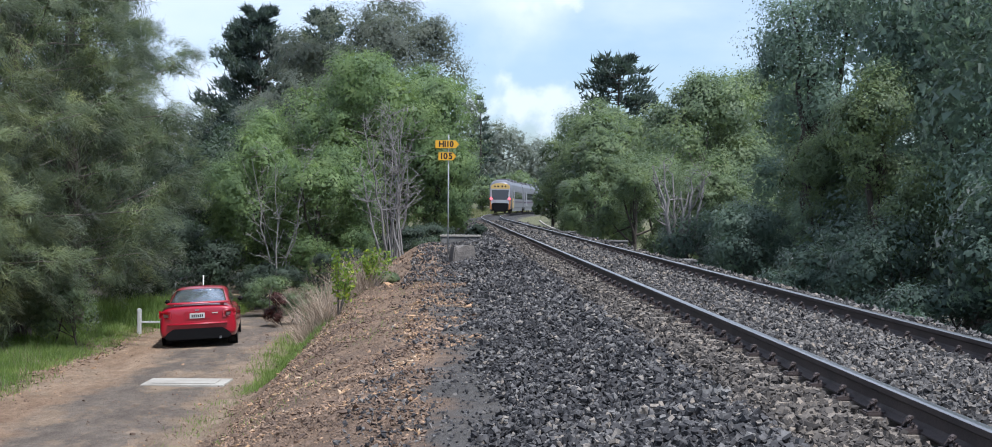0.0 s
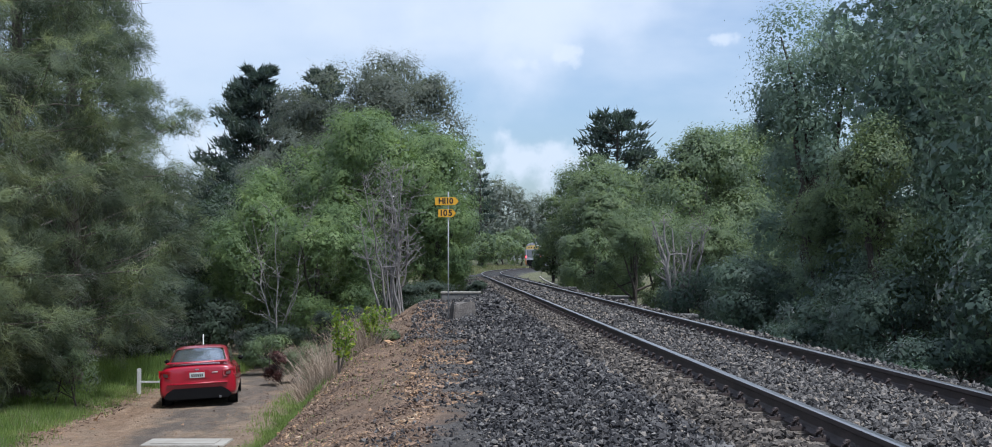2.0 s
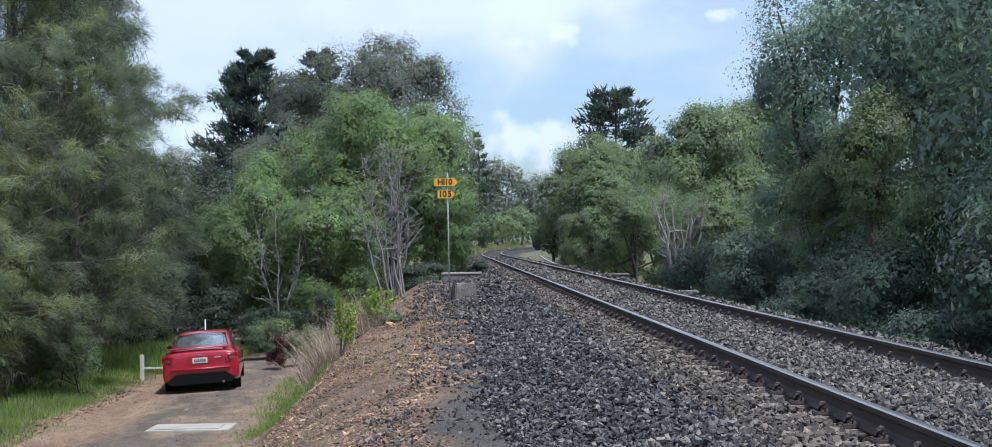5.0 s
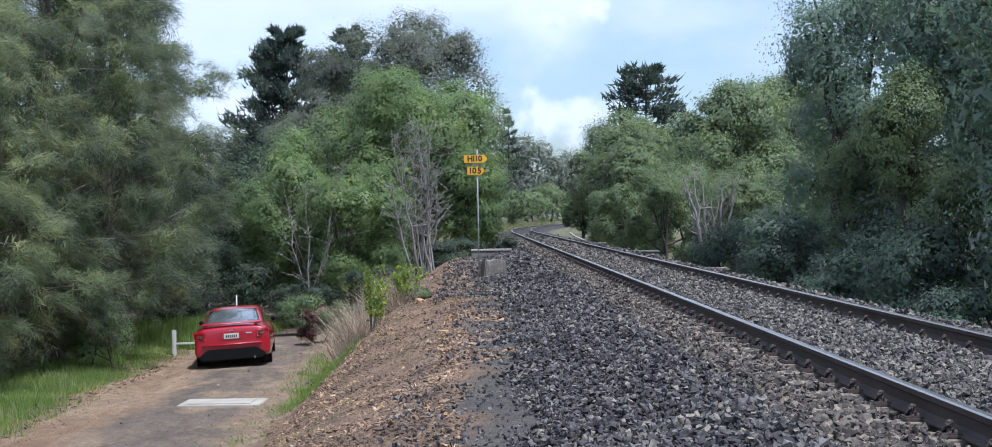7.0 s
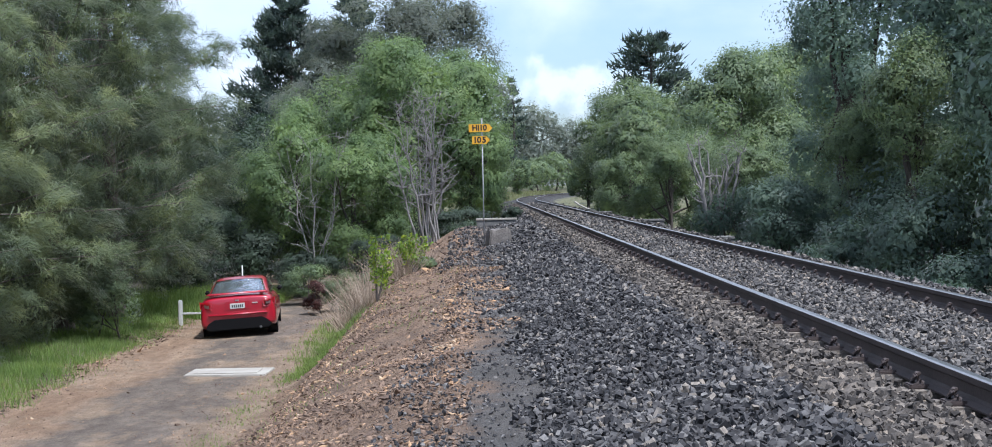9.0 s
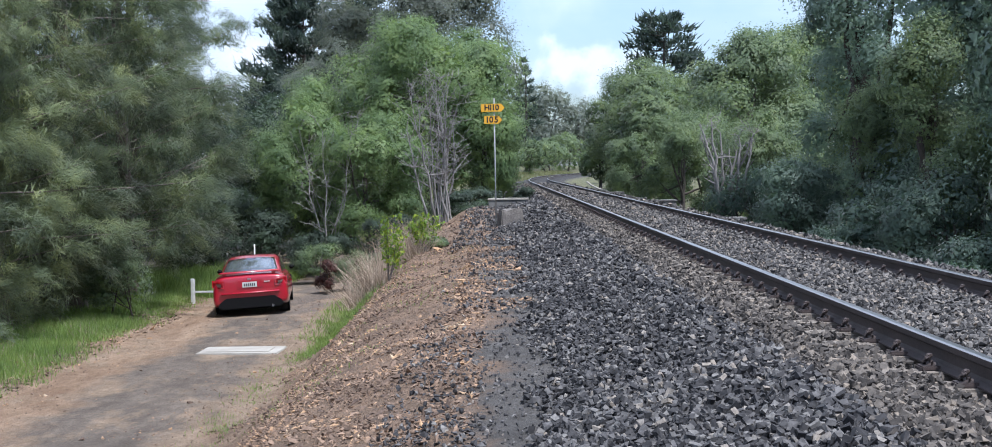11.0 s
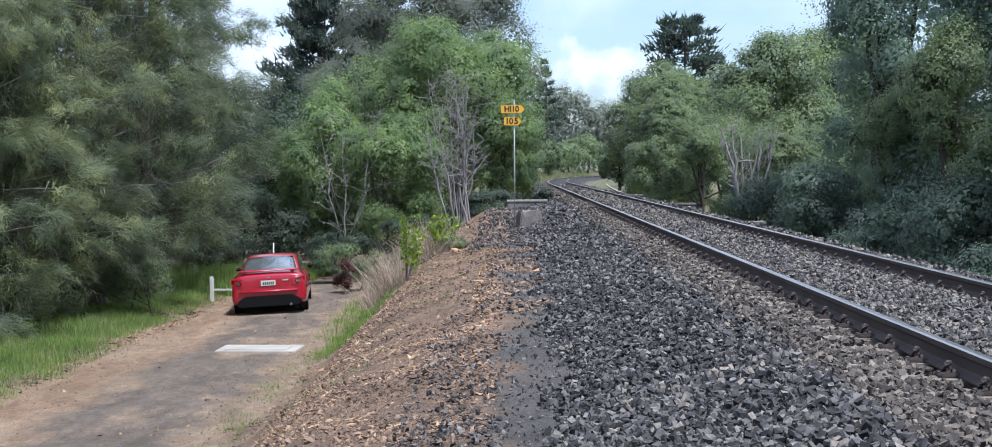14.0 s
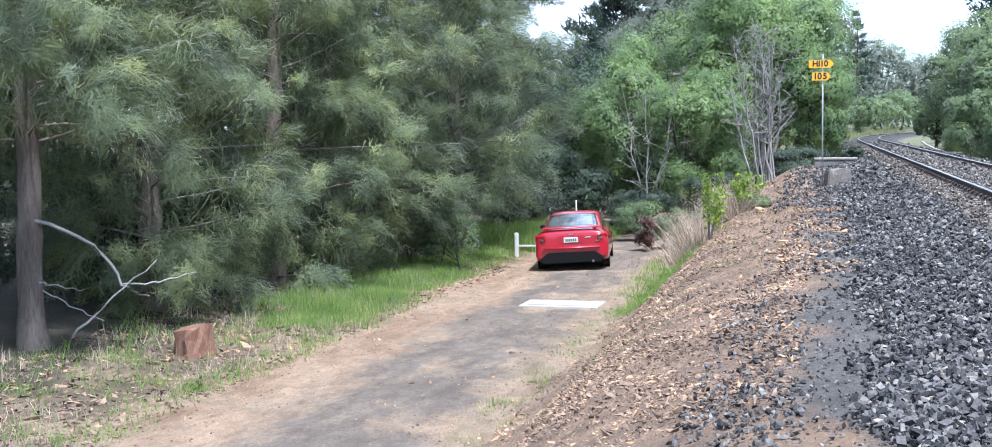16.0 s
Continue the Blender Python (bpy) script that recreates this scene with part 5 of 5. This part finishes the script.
def build_shrubs():
    def shrub(x, y, zt, r, leafs, seed, label, leaf=0.12, zb=None, lobes=10):
        broad_tree("shrub", x, y, zb, zt, r, r, label, leafs, M_DARK_BARK, seed, 0.0, leaf, lobes, 18, 22, 0.45, "shrub", trunks=2)

    dark = "dark green leafy shrub crowding the foot of the bank"
    # right foot of the embankment
    for i, (x, y, zt, r) in enumerate(((7.6, 33, 1.1, 1.5), (9.0, 29, 0.9, 1.7), (8.7, 24.5, 0.8, 1.5), (9.3, 20.5, 1.6, 1.6), (8.6, 37.5, 1.2, 1.5), (9.9, 17, 1.3, 1.6), (8.2, 42.5, 1.0, 1.6), (7.7, 28, -0.3, 1.2), (8.2, 21, -0.2, 1.3), (10.5, 34, 1.8, 1.8))):
        shrub(x, y, zt, r, F_SHRUB, 80 + i, dark)
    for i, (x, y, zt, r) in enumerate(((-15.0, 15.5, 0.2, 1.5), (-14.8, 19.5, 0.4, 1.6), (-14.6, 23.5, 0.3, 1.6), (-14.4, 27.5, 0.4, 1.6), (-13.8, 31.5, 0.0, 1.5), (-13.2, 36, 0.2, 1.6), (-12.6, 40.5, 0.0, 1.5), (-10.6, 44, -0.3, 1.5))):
        shrub(x, y, zt, r, F_SHADED, 140 + i, "undergrowth behind the she-oaks, its leaves darkened for the shade there", 0.17)
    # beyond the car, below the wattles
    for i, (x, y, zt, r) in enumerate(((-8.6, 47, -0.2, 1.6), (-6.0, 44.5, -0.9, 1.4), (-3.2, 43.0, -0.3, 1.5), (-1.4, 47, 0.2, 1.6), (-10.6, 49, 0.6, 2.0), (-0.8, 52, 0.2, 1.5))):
        shrub(x, y, zt, r, F_SHADED, 100 + i, "green undergrowth beneath the trees, its leaves darkened for the shade there")
    for i, (x, y, zt, r) in enumerate(((-3.0, 37.5, -1.2, 0.8), (-2.2, 34.0, -0.9, 0.6), (-9.6, 32.5, -0.9, 0.9), (-1.45, 29.8, -0.5, 0.32), (-4.2, 38.8, -1.4, 0.7), (-5.7, 42.0, -1.3, 1.0), (-3.6, 35.4, -1.5, 0.5))):
        shrub(x, y, zt, r, F_OLIVE, 110 + i, "low mid-green bush on the bank", 0.09)
    shrub(-5.05, 38.0, -1.5, 0.42, F_RED, 120, "red-leaved shrub beside the car", 0.07, -2.7, 7)
    shrub(0.95, 46.5, 0.38, 0.42, F_SHADED, 123, "small dark bush behind the bridge wall", 0.1, None, 6)
    # two young yellow-green plants on the bank
    for x, y, zt, seed in ((-2.2, 26.0, 0.1, 121), (-1.6, 29.0, 0.02, 122)):
        base = float(ground_z(x, y))
        rnd = np.random.default_rng(seed)
        t = thing("sapling", x, y, base, "young yellow-green leafy plant on the bank", "plant")
        lines, C, Nn = [], [], []
        for k in range(6):
            end = Vector((rnd.normal(0, 0.19), rnd.normal(0, 0.15), (zt - base) * rnd.uniform(0.6, 1.0)))
            ln = crooked((0, 0, -0.05), end, 0.012, 0.004, 0.05, 6, rnd)
            lines.append(ln)
            for p, _ in ln[3:]:
                c = np.array(p) + rnd.normal(0, 0.06, (20, 3))
                C.append(c), Nn.append(unit(rnd, 20, 0.6))
        V, F = leaf_quads(np.concatenate(C), 0.095, 0.5, np.concatenate(Nn), rnd)
        as_part("leaves", mesh_np("leaves", V, F, F_YOUNG), t)
        V, F = tubes(lines, 5)
        as_part("stems", mesh_np("stems", V, F, M_BARK), t)


build_shrubs()


def dead_tree(x, y, zt, spread, seed, label, stems=6, twigs=9, thick=0.05):
    rnd = np.random.default_rng(seed)
    base = float(ground_z(x, y))
    H = zt - base
    t = thing("dead_tree", x, y, base, label, "tree")
    lines = []
    for k in range(stems):
        end = Vector((rnd.uniform(-1, 1) * spread, rnd.uniform(-1, 1) * spread * 0.6, H * rnd.uniform(0.7, 1.0)))
        ln = crooked((rnd.normal(0, 0.2), rnd.normal(0, 0.2), -0.1), end, thick * rnd.uniform(0.7, 1.5), thick * 0.25, 0.12, 9, rnd)
        lines.append(ln)
        for j in range(twigs):
            p, r = ln[int(rnd.integers(3, 10))]
            q = p + Vector((rnd.normal(0, 0.5), rnd.normal(0, 0.4), rnd.uniform(0.1, 0.9))) * 0.16 * H
            tw = crooked(p, q, r * 0.6, 0.006, 0.16, 5, rnd)
            lines.append(tw)
            for _ in range(2):
                p2, r2 = tw[int(rnd.integers(2, 6))]
                lines.append(crooked(p2, p2 + Vector((rnd.normal(0, 0.5), rnd.normal(0, 0.4), rnd.uniform(0, 0.8))) * 0.07 * H, 0.010, 0.004, 0.2, 3, rnd))
    for ln in lines:
        if len(ln) == 10:
            as_part("limb", mesh_np("limb", *tubes([ln], 7), M_DEAD, True), t)
    V, F = tubes([ln for ln in lines if len(ln) != 10], 5)
    tagged(as_part("twig_mass", mesh_np("twig_mass", V, F, M_DEAD, True), t), kind="stuff")


dead_tree(-1.9, 43.0, 3.9, 1.25, 131, "bleached grey leafless tree in front of the wattles", 11, 20, 0.034)
dead_tree(-6.0, 44.6, 3.1, 1.1, 132, "bleached grey leafless branches among the wattles", 6, 12, 0.026)
dead_tree(7.5, 42.5, 2.7, 0.9, 133, "pale leafless trunks beside the line", 9, 8, 0.07)


def blades(x, y, h, w, rnd, lean=0.35, lift=0.0):
    n = len(x)
    way = np.stack([rnd.normal(0, lean, n), rnd.normal(0, lean, n), np.ones(n)], -1)
    way /= np.linalg.norm(way, axis=1, keepdims=True)
    c = np.stack([x, y, ground_z(x, y) + lift - 0.02], -1)
    V, F = needle_tris(c, way, 1.0, w, rnd)
    V = V.reshape(-1, 3, 3)
    V[:, 2] = c + (V[:, 2] - c) * h[:, None]
    return V.reshape(-1, 3), F


def build_grass():
    rnd = np.random.default_rng(77)

    def clumped(x0, x1, y0, y1, n, spread=0.16, per=24):
        cx, cy = rnd.uniform(x0, x1, n), rnd.uniform(y0, y1, n)
        x = np.repeat(cx, per) + rnd.normal(0, spread, n * per)
        y = np.repeat(cy, per) + rnd.normal(0, spread, n * per)
        return x, y

    sets = []
    for x0, x1, y0, y1, n, h, w in ((-10.2, -8.75, 22, 32, 700, 0.18, 0.018), (-10.2, -8.6, 32, 41, 420, 0.12, 0.018), (-12.5, -9.3, 13, 24, 190, 0.18, 0.014), (-11.6, -9.4, 24, 38, 600, 0.24, 0.018), (-11.5, -8.3, 38.5, 46, 420, 0.5, 0.025), (-9.0, -8.2, 13, 27, 130, 0.16, 0.014),
                                    (-3.85, -2.6, 24.5, 33, 620, 0.13, 0.014), (-4.3, -3.3, 28, 36, 200, 0.12, 0.015), (-4.3, -3.9, 12, 26, 60, 0.10, 0.012), (-3.6, -0.6, 13, 30, 60, 0.07, 0.012), (-9.5, -7.0, 41, 46, 260, 0.45, 0.025), (-3.2, -2.0, 32, 40, 120, 0.3, 0.02)):
        x, y = clumped(x0, x1, y0, y1, n)
        sets.append(blades(x, y, h * rnd.uniform(0.5, 1.4, len(x)), w, rnd))
    tagged(new("grass", mesh_np("grass", *join(sets), F_GRASS)), "fresh green grass along the verge and bank", "grass", kind="stuff")
    sets = []
    for x0, x1, y0, y1, n, h, w in ((-12.5, -9.0, 13, 36, 130, 0.26, 0.012), (-9.2, -8.6, 16, 30, 60, 0.18, 0.010)):
        x, y = clumped(x0, x1, y0, y1, n, 0.1, 14)
        sets.append(blades(x, y, h * rnd.uniform(0.5, 1.4, len(x)), w, rnd))
    tagged(new("dry_grass", mesh_np("dry_grass", *join(sets), F_DRY)), "dry straw-coloured grass among the trees", "grass", kind="stuff")
    # far grass beside the bend
    n = 9000
    s, u = rnd.uniform(95, 235, n), -rnd.uniform(3.0, 9, n)
    a = np.clip((s - BEND_Y) / BEND_R, 0, None)
    x, y = TRACK_X + BEND_R - (BEND_R - u) * np.cos(a), BEND_Y + (BEND_R - u) * np.sin(a)
    V, F = blades(x, y, 0.4 * rnd.uniform(0.5, 1.3, n), 0.08, rnd)
    tagged(new("grass", mesh_np("grass", V, F, F_PALE)), "pale dull grass beside the far bend", "grass", kind="stuff")
    # two tall tussocks of dead grass on the bank
    for x, y, h, r, n in ((-2.5, 27.0, 1.05, 0.4, 520), (-1.95, 29.0, 1.05, 0.34, 420), (-2.75, 26.4, 0.8, 0.36, 380), (-2.55, 29.2, 1.1, 0.4, 450), (-1.75, 30.2, 0.95, 0.45, 420)):
        t = thing("dry_tussock", x, y, float(ground_z(x, y)), "tall straw-coloured tussock of dead grass on the bank", "plant", "dead tussocks")
        c = np.stack([rnd.normal(0, r * 0.5, n), rnd.normal(0, r * 0.5, n), np.full(n, -0.05)], -1)
        w = np.stack([c[:, 0] * 0.9 + rnd.normal(-0.2, 0.55, n), c[:, 1] * 0.9 + rnd.normal(0, 0.3, n), np.ones(n)], -1)
        w /= np.linalg.norm(w, axis=1, keepdims=True)
        V, F = needle_tris(c, w, h * 0.85, 0.014, rnd)
        tagged(as_part("stalk_tuft", mesh_np("stalk_tuft", V, F, F_DRY), t), kind="stuff")


build_grass()


def build_stump():
    x, y = -10.0, 19.1
    rnd = np.random.default_rng(9)
    t = thing("tree_stump", x, y, float(ground_z(x, y)), "freshly cut reddish tree stump on the verge", "stump", rz=20)
    rings = []
    for z, k in ((-0.1, 1.25), (0.07, 1.08), (0.28, 1.0), (0.46, 0.97)):
        rings.append([(0.30 * k * (1 + 0.12 * math.sin(3 * a + 1) + 0.06 * math.sin(7 * a)) * math.cos(a), 0.27 * k * (1 + 0.1 * math.cos(4 * a)) * math.sin(a), z + (0.06 * math.cos(a) if z > 0.3 else 0)) for a in np.linspace(0, 2 * math.pi, 22, endpoint=False)])
    rings = [[(px + rnd.normal(0, 0.012), py + rnd.normal(0, 0.012), pz + rnd.normal(0, 0.02)) for px, py, pz in ring] for ring in rings]
    part("stump", loft(rings), M_STUMP, t)
    bx, by = -12.9, 18.8
    b = thing("dead_branch", bx, by, float(ground_z(bx, by)), "bare pale dead branch arching from the she-oak trunk", "branch", rz=34)

    def arch(p0, p1, p2, r0, r1, steps=9):
        """A curved limb through a bent corner."""
        p0, p1, p2 = Vector(p0), Vector(p1), Vector(p2)
        out = []
        for i in range(steps + 1):
            t = i / steps
            p = p0.lerp(p1, t).lerp(p1.lerp(p2, t), t)
            out.append((p + Vector((rnd.normal(), rnd.normal(), rnd.normal())) * 0.018, r0 + (r1 - r0) * t))
        return out

    for p0, p1, p2, r0, r1 in (((0.2, -0.2, 2.1), (1.25, -0.3, 1.9), (1.55, -0.35, 1.02), 0.035, 0.024), ((1.55, -0.35, 1.02), (2.1, -0.4, 1.0), (2.75, -0.4, 1.15), 0.022, 0.008),
                               ((0.7, -0.5, 0.2), (1.2, -0.45, 0.7), (2.15, -0.35, 1.4), 0.026, 0.010), ((1.55, -0.35, 1.02), (1.8, -0.3, 0.85), (2.0, -0.3, 0.78), 0.014, 0.006),
                               ((0.3, -0.3, 0.95), (0.8, -0.5, 0.7), (1.2, -0.5, 0.45), 0.014, 0.006), ((0.25, -0.3, 1.1), (0.6, -0.5, 1.05), (0.95, -0.55, 0.98), 0.014, 0.006)):
        as_part("limb", mesh_np("limb", *tubes([arch(p0, p1, p2, r0, r1)], 7), M_DEAD, True), b)


build_stump()


# ------------------------------------------------------------------ what moves
def motions():
    for k, c in enumerate(TRAIN):
        rows = []
        for i in range(17):
            s = 153.0 + 12.1 + 24.9 * k + 27.0 * i
            p, a = on_track(s)
            rows.append((float(i), Matrix.Translation(p) @ pose(0, 0, 0, 0, 0, -math.degrees(a))))
        walk(c, rows)


motions()
